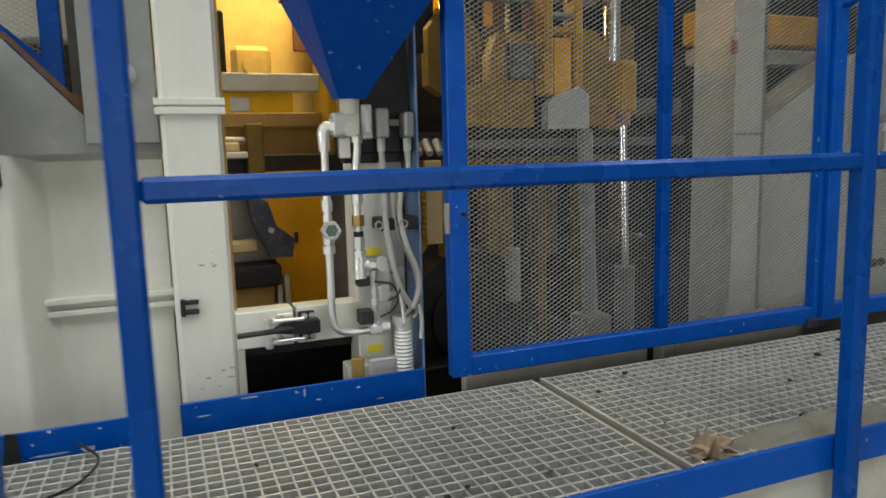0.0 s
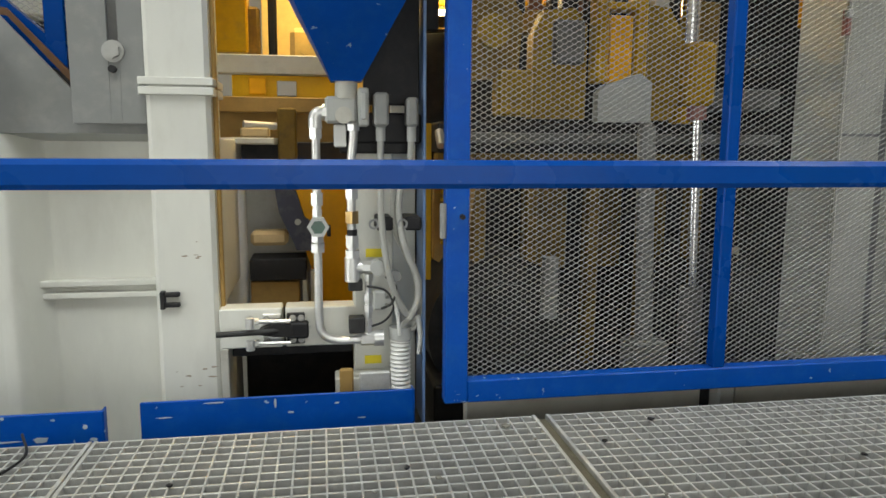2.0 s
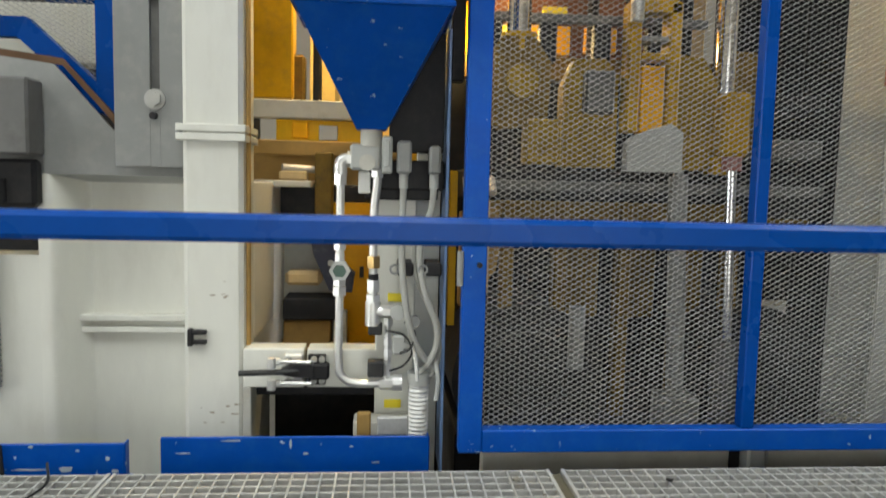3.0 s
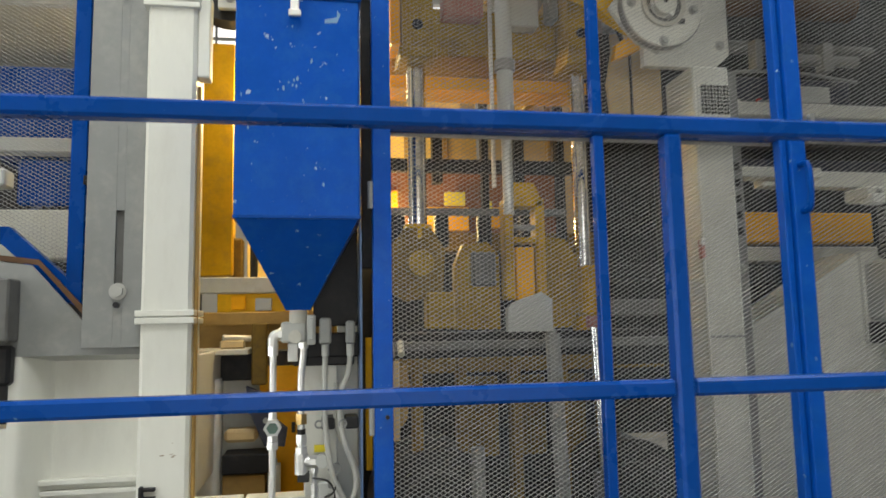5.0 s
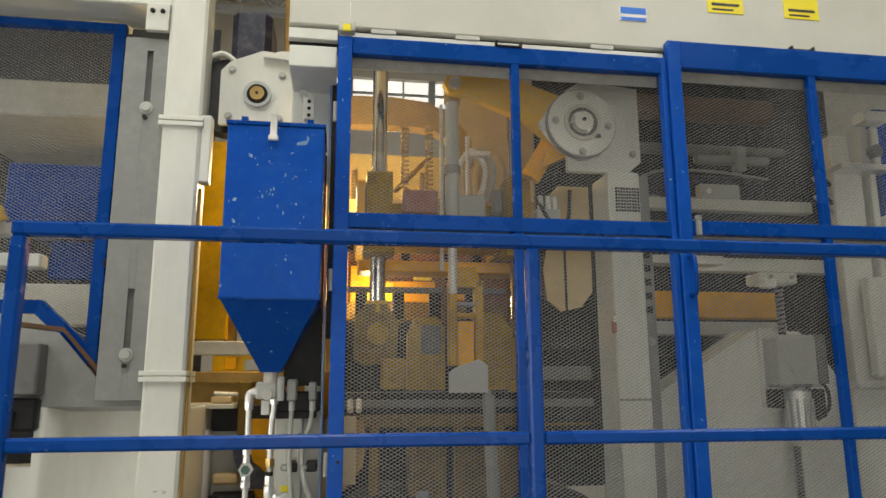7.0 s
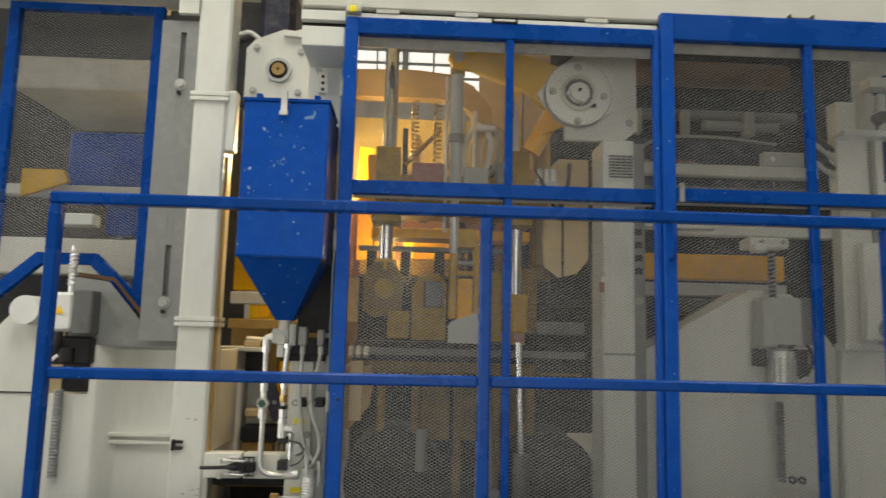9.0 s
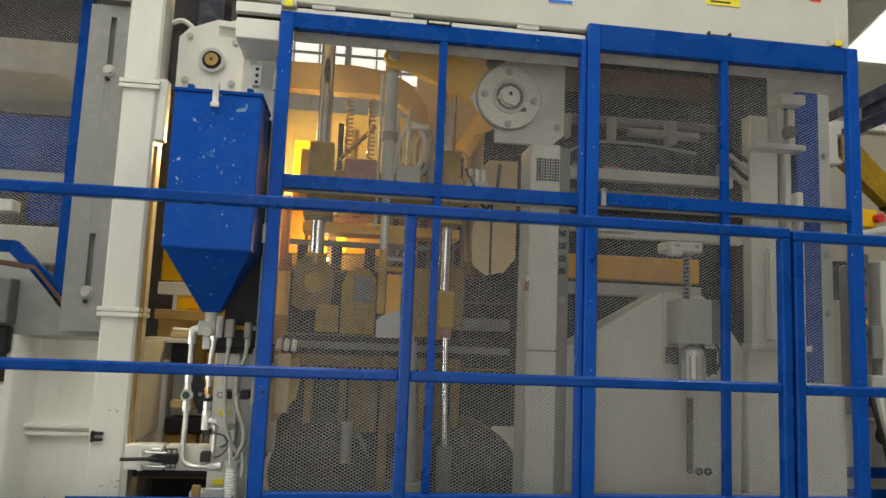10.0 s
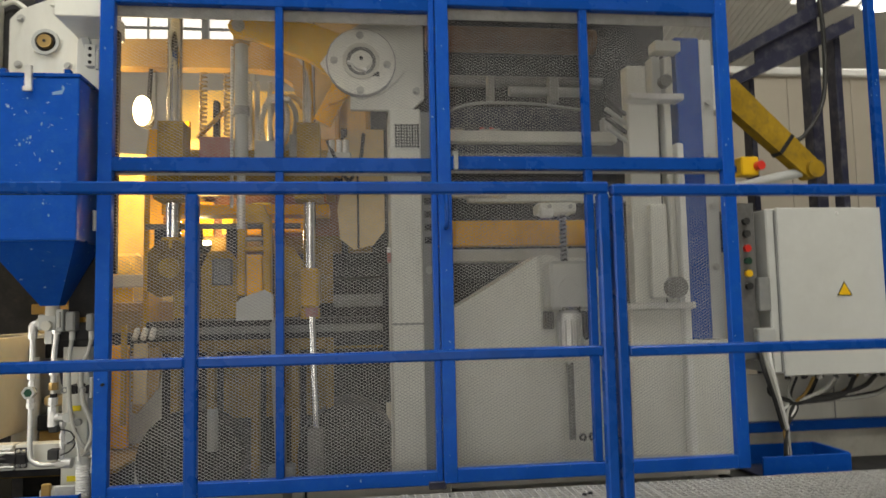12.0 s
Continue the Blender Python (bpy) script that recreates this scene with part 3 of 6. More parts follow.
def build_doors():
    d = build_guard_door("guard_door", "blue framed expanded metal guard door of the press", 0.893, 2.249, 0.012, 2.065, 1.79, [1.60], [(1.327, 0.058)], wr=0.024)
    for z in (0.45, 1.1, 1.75):
        part("hinge", cyl(B(), (0.887, 1.775, z - 0.04), (0.887, 1.775, z + 0.04), 0.008, 12), GREY, d)
    part("stud", cyl(B(), (0.93, 1.77, 0.46), (0.93, 1.755, 0.46), 0.006, 8), IRON, d)
    part("floor_bolt", box(B(), 2.19, 2.26, 1.755, 1.775, 0.0, 0.03, 0.003), BLUE_DARK, d)
    s = build_guard_door("sliding_guard_door", "blue framed sliding guard door with expanded metal", 2.252, 3.572, 0.02, 2.137, 1.775, [2.905], [(1.335, 0.056)], 0.055, 0.055, 0.12, 0.055)
    bm = B()
    sweep(bm, [(2.28, 1.755, 1.06), (2.28, 1.715, 1.075), (2.28, 1.715, 1.2), (2.28, 1.755, 1.215)], 0.01, 10, 6)
    part("pull_handle", bm, BLUE, s)
    bm = B()
    cyl(bm, (2.325, 1.75, 1.37), (2.325, 1.735, 1.37), 0.012, 12)
    box(bm, 2.318, 2.335, 1.735, 1.755, 1.30, 1.375, 0.002)
    part("latch", bm, GREY, s, "grey steel latch")
    # blue edge sheet behind the hinge side of the first door
    bm = B()
    box(bm, 0.862, 0.87, 1.93, 2.05, -0.1, 1.02, 0.002)
    box(bm, 0.862, 0.87, 1.965, 2.05, 1.02, 2.0, 0.002)
    # paler than the other blue: the light along the sheet is painted in
    solid("side_sheet", bm, BLUE_LIT, "blue painted steel edge sheet beside the valve block, glancing light in its colour", "side sheet")
    # the notched door at the left end
    d = thing("notched_guard_door", "blue guard door with notched lower edge and expanded metal", "guard door", (-0.38, 2.2, 0.79), "machine guard doors")
    X0, X1, Z0, Z1, w = -0.745, -0.018, 0.79, 2.26, 0.05
    t0, t1 = 2.17, 2.21
    part("frame_post", box(B(), X1 - w, X1, t0, t1, Z0 + 0.02, Z1, 0.003), BLUE, d)
    part("frame_post", box(B(), X0, X0 + w, t0, t1, Z0 + 0.02, Z1, 0.003), BLUE, d)
    part("top_bar", box(B(), X0 + w, X1 - w, t0, t1, Z1 - 0.035, Z1, 0.003), BLUE, d)
    part("sloping_bar", prism(B(), [(X1, Z0), (X1 - w, Z0 + 0.03), (-0.268, 1.005), (-0.244, 1.058), (X1 - w, Z0 + 0.105), (X1, Z0 + 0.06)], t0 + 0.001, t1 - 0.001), BLUE, d)
    part("notch_bar", prism(B(), [(-0.49, 1.005), (-0.268, 1.005), (-0.244, 1.058), (-0.51, 1.058)], t0 + 0.002, t1 - 0.002), BLUE, d)
    part("sloping_bar", prism(B(), [(X0, Z0), (X0 + w, Z0 + 0.03), (-0.49, 1.005), (-0.51, 1.058), (X0 + w, Z0 + 0.105), (X0, Z0 + 0.06)], t0 + 0.001, t1 - 0.001), BLUE, d)
    expanded_metal("mesh_sheet", [(X0 + w - 0.01, 0.88), (-0.51, 1.04), (-0.244, 1.04), (X1 - w + 0.01, 0.88), (X1 - w + 0.01, 2.235), (X0 + w - 0.01, 2.235)], 2.213, d)
    part("catch", box(B(), -0.02, 0.012, 2.15, 2.18, 1.195, 1.225, 0.002), IRON, d)


# ---- machine frame ----
def build_column():
    c = thing("machine_column", "cream painted box column of the block press", "column", (0.276, 2.07, GROUND))
    part("shaft", box(B(), 0.203, 0.352, 2.0, 2.16, GROUND, 2.75, 0.011), CREAM, c)
    rnd = random.Random(8)
    for cx, cz, n in ((0.30, 0.345, 7), (0.27, 0.02, 5), (0.32, 0.05, 4)):
        for _ in range(n):
            x, z, w = cx + rnd.gauss(0, 0.016), cz + rnd.gauss(0, 0.014), rnd.uniform(0.003, 0.009)
            pts = [(x + w * rnd.uniform(0.6, 1.2) * math.cos(k * 1.05), z + 0.3 * w * rnd.uniform(0.6, 1.2) * math.sin(k * 1.05)) for k in range(6)]
            part("scuff_mark", prism(B(), pts, 1.9993, 2.002), SCUFF, c)
    for z in (0.757, 1.765):
        bm = B()
        box(bm, 0.19, 0.362, 1.988, 2.16, z - 0.021, z - 0.002, 0.002)
        box(bm, 0.19, 0.362, 1.988, 2.16, z + 0.002, z + 0.021, 0.002)
        part("flange", bm, CREAM, c)
    part("inner_cheek", box(B(), 0.335, 0.350, 2.165, 2.755, 0.192, 0.636, 0.003), WHITE_PLASTIC, c)
    part("bracket", box(B(), 0.352, 0.392, 2.01, 2.07, 1.52, 1.80, 0.004), CREAM, c)
    part("edge_strip", box(B(), 0.352, 0.362, 2.04, 2.06, 0.2, 1.5, 0.002), TAN, c, "dusty tan edge strip")
    b = thing("head_beam", "cream painted beam over the notched guard door", "beam", (-0.5, 2.1, 2.27))
    part("web", box(B(), -1.9, 0.203, 2.02, 2.3, 2.275, 2.75, 0.006), CREAM, b)
    part("stop_plate", box(B(), 0.11, 0.2, 1.995, 2.02, 2.15, 2.27, 0.003), CREAM, b)
    for x in (0.135, 0.175):
        bolt(b, x, 1.995, 2.235, 0.007, IRON)
    # slotted plate
    s = thing("slotted_plate", "grey steel plate with long adjusting slots", "plate", (0.11, 2.03, 0.665))
    bm = B()
    X0, X1, Z0, Z1, y0, y1 = 0.03, 0.198, 0.668, 2.13, 2.03, 2.042
    sl = [(0.118, 0.142, 0.845, 1.09), (0.118, 0.142, 1.81, 2.075)]
    box(bm, X0, sl[0][0], y0, y1, Z0, Z1, 0.001)
    box(bm, sl[0][1], X1, y0, y1, Z0, Z1, 0.001)
    for a, e in ((Z0, sl[0][2]), (sl[0][3], sl[1][2]), (sl[1][3], Z1)):
        box(bm, sl[0][0], sl[0][1], y0, y1, a, e, 0)
    part("plate", bm, GREY, s)
    # dark backing, so the shade inside the slots is in the colour
    part("backing", box(B(), X0, X1, 2.046, 2.06, Z0, Z1, 0.001), GREY_DARK, s)
    for z in (0.838, 1.826):
        bolt(s, 0.13, 2.03, z, 0.018)
        part("stud", cyl(B(), (0.128, 2.03, z - 0.042), (0.128, 2.015, z - 0.042), 0.009, 10), IRON, s)


def build_left_side():
    p = thing("pressed_machine_cover", "pale grey machine side with a deep pressed pocket", "panel", (-0.1, 2.2, GROUND))
    # darker grey than the pocket: shade from the parts overhead is in the colour
    part("upper_sheet", prism(B(), [(-0.30, 0.645), (0.2, 0.645), (0.2, 0.703), (0.056, 0.703), (-0.14, 0.925), (-0.30, 0.945)], 2.09, 2.1), GREY, p)
    # dark sheet that stands in for shade in the gap beside the door
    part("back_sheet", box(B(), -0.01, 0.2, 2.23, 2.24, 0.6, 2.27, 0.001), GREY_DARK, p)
    part("pocket_back", box(B(), -0.18, 0.2, 2.18, 2.19, GROUND, 0.66, 0.002), CREAM, p)
    part("pocket_top", prism(B(), [(2.091, 0.644), (2.181, 0.626), (2.181, 0.655), (2.101, 0.655)], -0.17, 0.2, "x"), GREY_PALE, p)
    curve = [(-0.165 + 0.08 * s, 2.09 + 0.091 * (3 * s * s - 2 * s ** 3)) for s in (k / 12 for k in range(13))]
    part("pocket_side", prism(B(), [(-0.19, 2.09), *curve, (-0.19, 2.181)], GROUND, 0.645, "z"), CREAM, p)
    # brown strip: rusty edge, and the shade of the gap put into its colour
    part("notch_lip", prism(B(), [(0.05, 0.712), (0.05, 0.80), (-0.005, 0.80), (-0.14, 0.948), (-0.30, 0.968), (-0.30, 0.95), (-0.14, 0.93)], 2.14, 2.15), RUST, p, "brown strip for the rusty cut edge and the dark gap behind it")
    bm = B()
    box(bm, -0.125, 0.235, 2.15, 2.181, 0.245, 0.262, 0.002)
    box(bm, -0.125, 0.235, 2.155, 2.181, 0.212, 0.228, 0.002)
    part("guide_strip", bm, CREAM, p)
    bm = B()
    box(bm, 0.218, 0.262, 1.985, 2.0, 0.245, 0.256, 0.002)
    box(bm, 0.218, 0.262, 1.985, 2.0, 0.219, 0.230, 0.002)
    box(bm, 0.216, 0.228, 1.98, 2.0, 0.215, 0.26, 0.002)
    part("clip", bm, IRON, p)
    # screw drive with its motor, seen beside the notched door
    m = thing("screw_drive", "cream gear housing with motor and dust hose", "gear drive", (-0.45, 2.1, GROUND))
    part("housing", prism(B(), [(-1.2, GROUND), (-0.19, GROUND), (-0.19, 0.43), (-0.37, 0.43), (-0.37, 0.8), (-0.45, 0.85), (-0.53, 0.8), (-0.66, 0.66), (-1.2, 0.5)], 2.1, 2.22), CREAM, m)
    part("seam", box(B(), -0.9, -0.37, 2.094, 2.1, 0.43, 0.436, 0.001), IRON, m)
    part("gearbox", box(B(), -0.366, -0.255, 2.02, 2.12, 0.70, 0.87, 0.012), WHITE_PLASTIC, m)
    part("side_box", box(B(), -0.25, -0.165, 2.0, 2.085, 0.69, 0.88, 0.006), GREY_DARK, m)
    part("motor", cyl(B(), (-0.46, 2.02, 0.79), (-0.46, 2.15, 0.79), 0.062, 28), WHITE_PLASTIC, m)
    part("screw", helix(B(), -0.305, 2.1, 0.9, 1.06, 0.014, 0.006, 9), STEEL, m)
    part("screw_core", cyl(B(), (-0.305, 2.1, 0.87), (-0.305, 2.1, 1.08), 0.014, 14), STEEL, m)
    part("nut_block", box(B(), -0.42, -0.22, 2.06, 2.14, 1.17, 1.225, 0.006), GREY_PALE, m)
    bm = B()
    prism(bm, [(-0.332, 0.775), (-0.29, 0.775), (-0.311, 0.812)], 2.016, 2.0205)
    part("warning_sign", bm, WARN, m, "yellow warning triangle")
    bm = B()
    cyl(bm, (-0.31, 2.03, 0.70), (-0.31, 2.03, 0.63), 0.018, 14)
    cyl(bm, (-0.27, 2.04, 0.63), (-0.27, 2.04, 0.57), 0.03, 16)
    box(bm, -0.35, -0.17, 2.04, 2.085, 0.56, 0.68, 0.01)
    part("coupling", bm, IRON, m)
    part("cable", sweep(B(), [(-0.33, 2.02, 0.66), (-0.345, 1.99, 0.62), (-0.32, 1.98, 0.575), (-0.29, 2.0, 0.6)], 0.008, 8), WHITE_PLASTIC, m)
    bm = B()
    sweep(bm, [(-0.312, 2.085, 0.45 - 0.007 * i) for i in range(54)], 0.017, 12, 1, 0.22)
    part("dust_hose", bm, GREY, m, "ribbed grey hose")
    # what shows through the mesh of the notched door
    q = thing("feed_box", "blue feed box on a grey carriage", "feed box", (-0.4, 2.7, 0.9))
    part("box", box(B(), -0.62, 0.05, 2.6, 3.2, 1.45, 1.75, 0.01), BLUE, q)
    part("lower_box", box(B(), -0.40, 0.05, 2.6, 3.2, 1.2, 1.38, 0.01), BLUE, q)
    part("rail", box(B(), -0.9, 0.05, 2.5, 2.58, 1.385, 1.44, 0.005), GREY_PALE, q)
    part("top_cover", box(B(), -0.9, 0.05, 2.5, 3.3, 1.95, 2.12, 0.01), CREAM_DIRTY, q)
    part("base_rail", box(B(), -0.9, 0.05, 2.45, 2.55, 0.98, 1.16, 0.006), CREAM, q)
    part("corner_plate", prism(B(), [(-0.75, 1.36), (-0.52, 1.44), (-0.55, 1.5), (-0.75, 1.5)], 2.42, 2.45), YELLOW, q, "yellow corner plate")
    # closing sheet, coloured dark for the shade behind the mesh
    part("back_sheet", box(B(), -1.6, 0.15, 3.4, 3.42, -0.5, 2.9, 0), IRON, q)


def build_top_beam():
    b = thing("top_beam", "cream painted top beam with door track and stickers", "beam", (2.1, 2.0, 2.06))
    part("web", box(B(), 0.70, 3.565, 1.80, 1.94, 2.118, 3.06, 0.006), BEAM, b)
    # unseen cover over the press, added to keep roof light out of it
    part("deck", box(B(), 0.70, 3.565, 1.94, 3.5, 2.80, 3.06, 0.006), BEAM, b)
    # dark back puts the shade of the track slot into the colour
    part("track_back", box(B(), 0.70, 3.56, 1.83, 1.92, 2.05, 2.118, 0.002), IRON, b)
    part("track_lip", box(B(), 0.895, 2.25, 1.795, 1.828, 2.068, 2.094, 0.003), CREAM, b)
    part("end_box", box(B(), 0.705, 0.888, 1.80, 2.1, 1.94, 2.03, 0.004), CREAM, b)
    part("end_track", box(B(), 0.70, 0.89, 1.795, 1.83, 2.055, 2.10, 0.003), CREAM, b)
    for x in (1.02, 1.36, 1.93):
        part("roller_tab", box(B(), x, x + 0.1, 1.79, 1.8, 2.094, 2.112, 0.002), CREAM_DIRTY, b)
    for x in (1.52, 2.83):
        bm = B()
        box(bm, x, x + 0.11, 1.765, 1.79, 2.063 if x < 2 else 2.137, 2.07 if x < 2 else 2.145, 0.001)
        box(bm, x, x + 0.008, 1.765, 1.79, 2.063 if x < 2 else 2.137, 2.088 if x < 2 else 2.16, 0.001)
        box(bm, x + 0.102, x + 0.11, 1.765, 1.79, 2.063 if x < 2 else 2.137, 2.088 if x < 2 else 2.16, 0.001)
        part("hanger", bm, IRON, b)
    part("sticker", box(B(), 2.068, 2.19, 1.797, 1.8, 2.235, 2.30, 0.0005), WHITE_PLASTIC, b, "white label with blue bars")
    part("sticker_bar", box(B(), 2.072, 2.186, 1.7955, 1.797, 2.268, 2.298, 0), STICKER_BLUE, b)
    part("sticker_bar", box(B(), 2.072, 2.186, 1.7955, 1.797, 2.237, 2.252, 0), STICKER_BLUE, b)
    for x in (2.472, 2.835):
        part("sticker", box(B(), x, x + 0.168, 1.797, 1.8, 2.306, 2.41, 0.0005), STICKER, b, "yellow warning label")
        part("sticker_bar", box(B(), x + 0.02, x + 0.148, 1.7955, 1.797, 2.34, 2.352, 0), PRINT, b)
        part("sticker_bar", box(B(), x + 0.02, x + 0.12, 1.7955, 1.797, 2.318, 2.326, 0), PRINT, b)
    part("sticker", box(B(), 3.36, 3.42, 1.797, 1.8, 2.375, 2.41, 0.0005), RED, b, "small red label")
    # limit switches
    for x, z in ((0.925, 2.10), (3.47, 2.165)):
        s = thing("limit_switch", "small cream limit switch with brass fitting on the beam", "switch", (x, 1.78, z - 0.03), "limit switches")
        part("body", box(B(), x - 0.032, x + 0.032, 1.755, 1.797, z - 0.02, z + 0.022, 0.004), CREAM_DIRTY, s)
        part("cap", box(B(), x - 0.016, x + 0.016, 1.745, 1.755, z - 0.026, z + 0.004, 0.003), STICKER, s, "yellow cap")
        part("whisker", sweep(B(), [(x + 0.01, 1.775, z + 0.02), (x + 0.012, 1.772, z + 0.11)], 0.0018, 6, 1), STEEL, s)


def build_hatch():
    """Cross bar, latch, black opening and the bearing plate beside the column."""
    h = thing("hatch_bar", "cream cross bar split in two over a dark opening", "cross bar", (0.52, 2.04, 0.1))
    part("bar", box(B(), 0.352, 0.508, 2.0, 2.07, 0.103, 0.206, 0.003), CREAM, h)
    part("bar", box(B(), 0.516, 0.70, 2.0, 2.07, 0.103, 0.206, 0.003), CREAM, h)
    part("side_plate", box(B(), 0.352, 0.372, 2.0, 2.3, GROUND, 0.103, 0.002), CREAM_DIRTY, h)
    t = thing("toggle_clamp", "zinc plated toggle clamp with a long black lever", "toggle clamp", (0.5, 1.97, 0.11))
    part("lever", sweep(B(), [(0.35, 1.955, 0.153), (0.42, 1.955, 0.155), (0.47, 1.955, 0.157), (0.51, 1.965, 0.158)], 0.0075, 10), BLACK, t)
    part("lever_hub", hull(B(), [(x, y, z) for x, z in ((0.445, 0.15), (0.455, 0.162), (0.50, 0.178), (0.535, 0.17), (0.535, 0.14), (0.49, 0.142)) for y in (1.955, 1.985)]), IRON, t)
    for z in (0.126, 0.182):
        part("hook_rod", cyl(B(), (0.43, 1.962, z), (0.53, 1.962, z - 0.002), 0.0055, 10), STEEL, t)
        bm = B()
        cyl(bm, (0.432, 1.95, z + 0.012), (0.432, 1.95, z - 0.014), 0.011, 10)
        cyl(bm, (0.44, 1.962, z), (0.452, 1.962, z), 0.010, 6)
        part("hook_nut", bm, STEEL, t)
        part("base_plate", box(B(), 0.46, 0.505, 1.985, 2.0, z - 0.012, z + 0.012, 0.002), STEEL, t)
        part("base_plate", box(B(), 0.52, 0.565, 1.985, 2.0, z - 0.012, z + 0.012, 0.002), IRON, t)
        for x in (0.47, 0.535, 0.556):
            bolt(t, x, 1.985, z, 0.006)
    part("catch", box(B(), 0.525, 0.575, 1.96, 1.99, 0.135, 0.175, 0.004), IRON, t)
    # bearing plate
    b = thing("bearing_plate", "cream bearing plate with shaft end and four bolts", "bearing", (0.55, 2.1, 1.8))
    part("plate", prism(B(), [(0.40, 1.80), (0.70, 1.80), (0.70, 2.07), (0.62, 2.135), (0.57, 2.14), (0.44, 2.085), (0.40, 2.04)], 2.10, 2.125), CREAM, b)
    part("ring", ring(B(), (0.555, 1.937), 0.044, 0.058, 2.085, 2.1), GREY_PALE, b)
    # flat dark ring, gives the look of a shaded recess by colour
    part("recess", ring(B(), (0.555, 1.937), 0.030, 0.044, 2.095, 2.1), IRON, b)
    bm = cyl(B(), (0.555, 2.1, 1.937), (0.555, 2.075, 1.937), 0.03, 24)
    part("shaft_end", bm, BRASS, b, "worn bronze shaft end")
    part("centre_hole", cyl(B(), (0.555, 2.076, 1.937), (0.555, 2.073, 1.937), 0.007, 12), BLACK, b)
    for x, z in ((0.447, 2.045), (0.655, 2.03), (0.44, 1.835), (0.648, 1.832)):
        bolt(b, x, 2.1, z, 0.012)
    part("rib", prism(B(), [(0.575, 2.10), (0.65, 2.13), (0.70, 2.13), (0.70, 2.09)], 2.07, 2.1), CREAM, b)
    bm = B()
    prism(bm, [(0.735, 1.93), (0.765, 1.93), (0.785, 1.86), (0.785, 1.80), (0.76, 1.80), (0.76, 1.855)], 2.0, 2.03)
    part("angle", bm, GREY_PALE, b)
    part("angle_foot", box(B(), 0.755, 0.80, 1.99, 2.0, 1.80, 1.895, 0.002), CREAM, b)
    for z in (1.815, 1.845, 1.875):
        part("hole", cyl(B(), (0.778, 1.991, z), (0.778, 1.988, z), 0.008, 10), IRON, b)
    part("back_plate", box(B(), 0.70, 0.86, 2.05, 2.08, 1.55, 2.05, 0.003), CREAM, b)
    # black disc for the dark hole behind the plate, with a blue motor
    q = thing("hole_and_motor", "black disc standing for a dark hole, under a blue motor", "belt drive", (0.42, 2.2, 1.7))
    part("pulley", cyl(B(), (0.43, 2.16, 1.95), (0.43, 2.24, 1.95), 0.17, 36), BLACK, q)
    part("belt_guard", sweep(B(), [(0.35, 2.14, 2.12), (0.40, 2.14, 2.135), (0.45, 2.14, 2.10), (0.47, 2.14, 2.06)], 0.012, 8), CREAM, q)
    part("motor", box(B(), 0.40, 0.58, 2.3, 2.6, 2.1, 2.45, 0.03), BLUE_DARK, q)
    part("chain", sweep(B(), [(0.66, 2.25, 2.5), (0.665, 2.25, 2.3), (0.672, 2.25, 2.14)], 0.02, 8), TAN, q)


def build_hopper():
    h = thing("hopper", "blue steel dust hopper with a pointed funnel, chipped paint", "hopper", (0.68, 1.82, 0.766))
    X0, X1, Y0, Y1 = 0.510, 0.852, 1.685, 1.96
    part("bin", box(B(), X0, X1, Y0, Y1, 1.02, 1.648, 0.004), BLUE_WORN, h)
    part("funnel", hull(B(), [(X0 + 0.002, Y0 + 0.002, 1.02), (X1 - 0.002, Y0 + 0.002, 1.02), (X0 + 0.002, Y1, 1.02), (X1 - 0.002, Y1, 1.02),
                            (0.640, 1.90, 0.77), (0.712, 1.90, 0.77), (0.640, 1.96, 0.77), (0.712, 1.96, 0.77)]), BLUE_WORN, h)
    part("seam", box(B(), X0 - 0.002, X1 + 0.002, Y0 - 0.002, Y1, 1.014, 1.023, 0.001), BLUE, h)
    part("lid", box(B(), X0 - 0.006, X1 + 0.006, Y0 - 0.006, Y1, 1.646, 1.662, 0.003), BLUE, h)
    bm = B()
    box(bm, 0.66, 0.684, 1.668, 1.685, 1.60, 1.69, 0.002)
    box(bm, 0.655, 0.69, 1.66, 1.672, 1.585, 1.605, 0.003)
    part("lid_catch", bm, STEEL, h)
    for x in (0.565, 0.80):
        part("lid_tab", box(B(), x - 0.012, x + 0.012, 1.70, 1.73, 1.66, 1.685, 0.002), BLUE, h)
    rnd = random.Random(11)
    for k in range(18):
        cx, cz = rnd.gauss(0.66, 0.09), rnd.gauss(1.36, 0.15)
        if k % 3 == 0:
            cx, cz = rnd.gauss(0.655, 0.022), rnd.gauss(1.40, 0.02)
        if X0 + 0.01 < cx < X1 - 0.02 and 1.04 < cz < 1.63:
            s = rnd.uniform(0.0015, 0.0045)
            pts = [(cx + s * rnd.uniform(0.5, 1.2) * math.cos(k * 1.05), cz + 2.2 * s * rnd.uniform(0.5, 1.2) * math.sin(k * 1.05)) for k in range(6)]
            part("paint_chip", prism(B(), pts, Y0 - 0.0006, Y0 + 0.001), CHIP, h)
    part("paint_chip", prism(B(), [(0.755, 1.577), (0.79, 1.580), (0.80, 1.605), (0.79, 1.618), (0.79, 1.597), (0.755, 1.588)], Y0 - 0.0006, Y0 + 0.001), CHIP, h)
    part("outlet", cyl(B(), (0.676, 1.93, 0.73), (0.676, 1.93, 0.772), 0.027, 18), CREAM_DIRTY, h)
    # dark bracket drawn tall, and a dark sheet, as the shadow beside the hopper
    part("back_bracket", box(B(), 0.72, 0.858, 1.97, 2.0, 0.72, 1.64, 0.003), IRON, h)
    part("shroud", box(B(), 0.872, 0.905, 1.96, 2.0, 0.9, 1.95, 0.003), IRON, h)


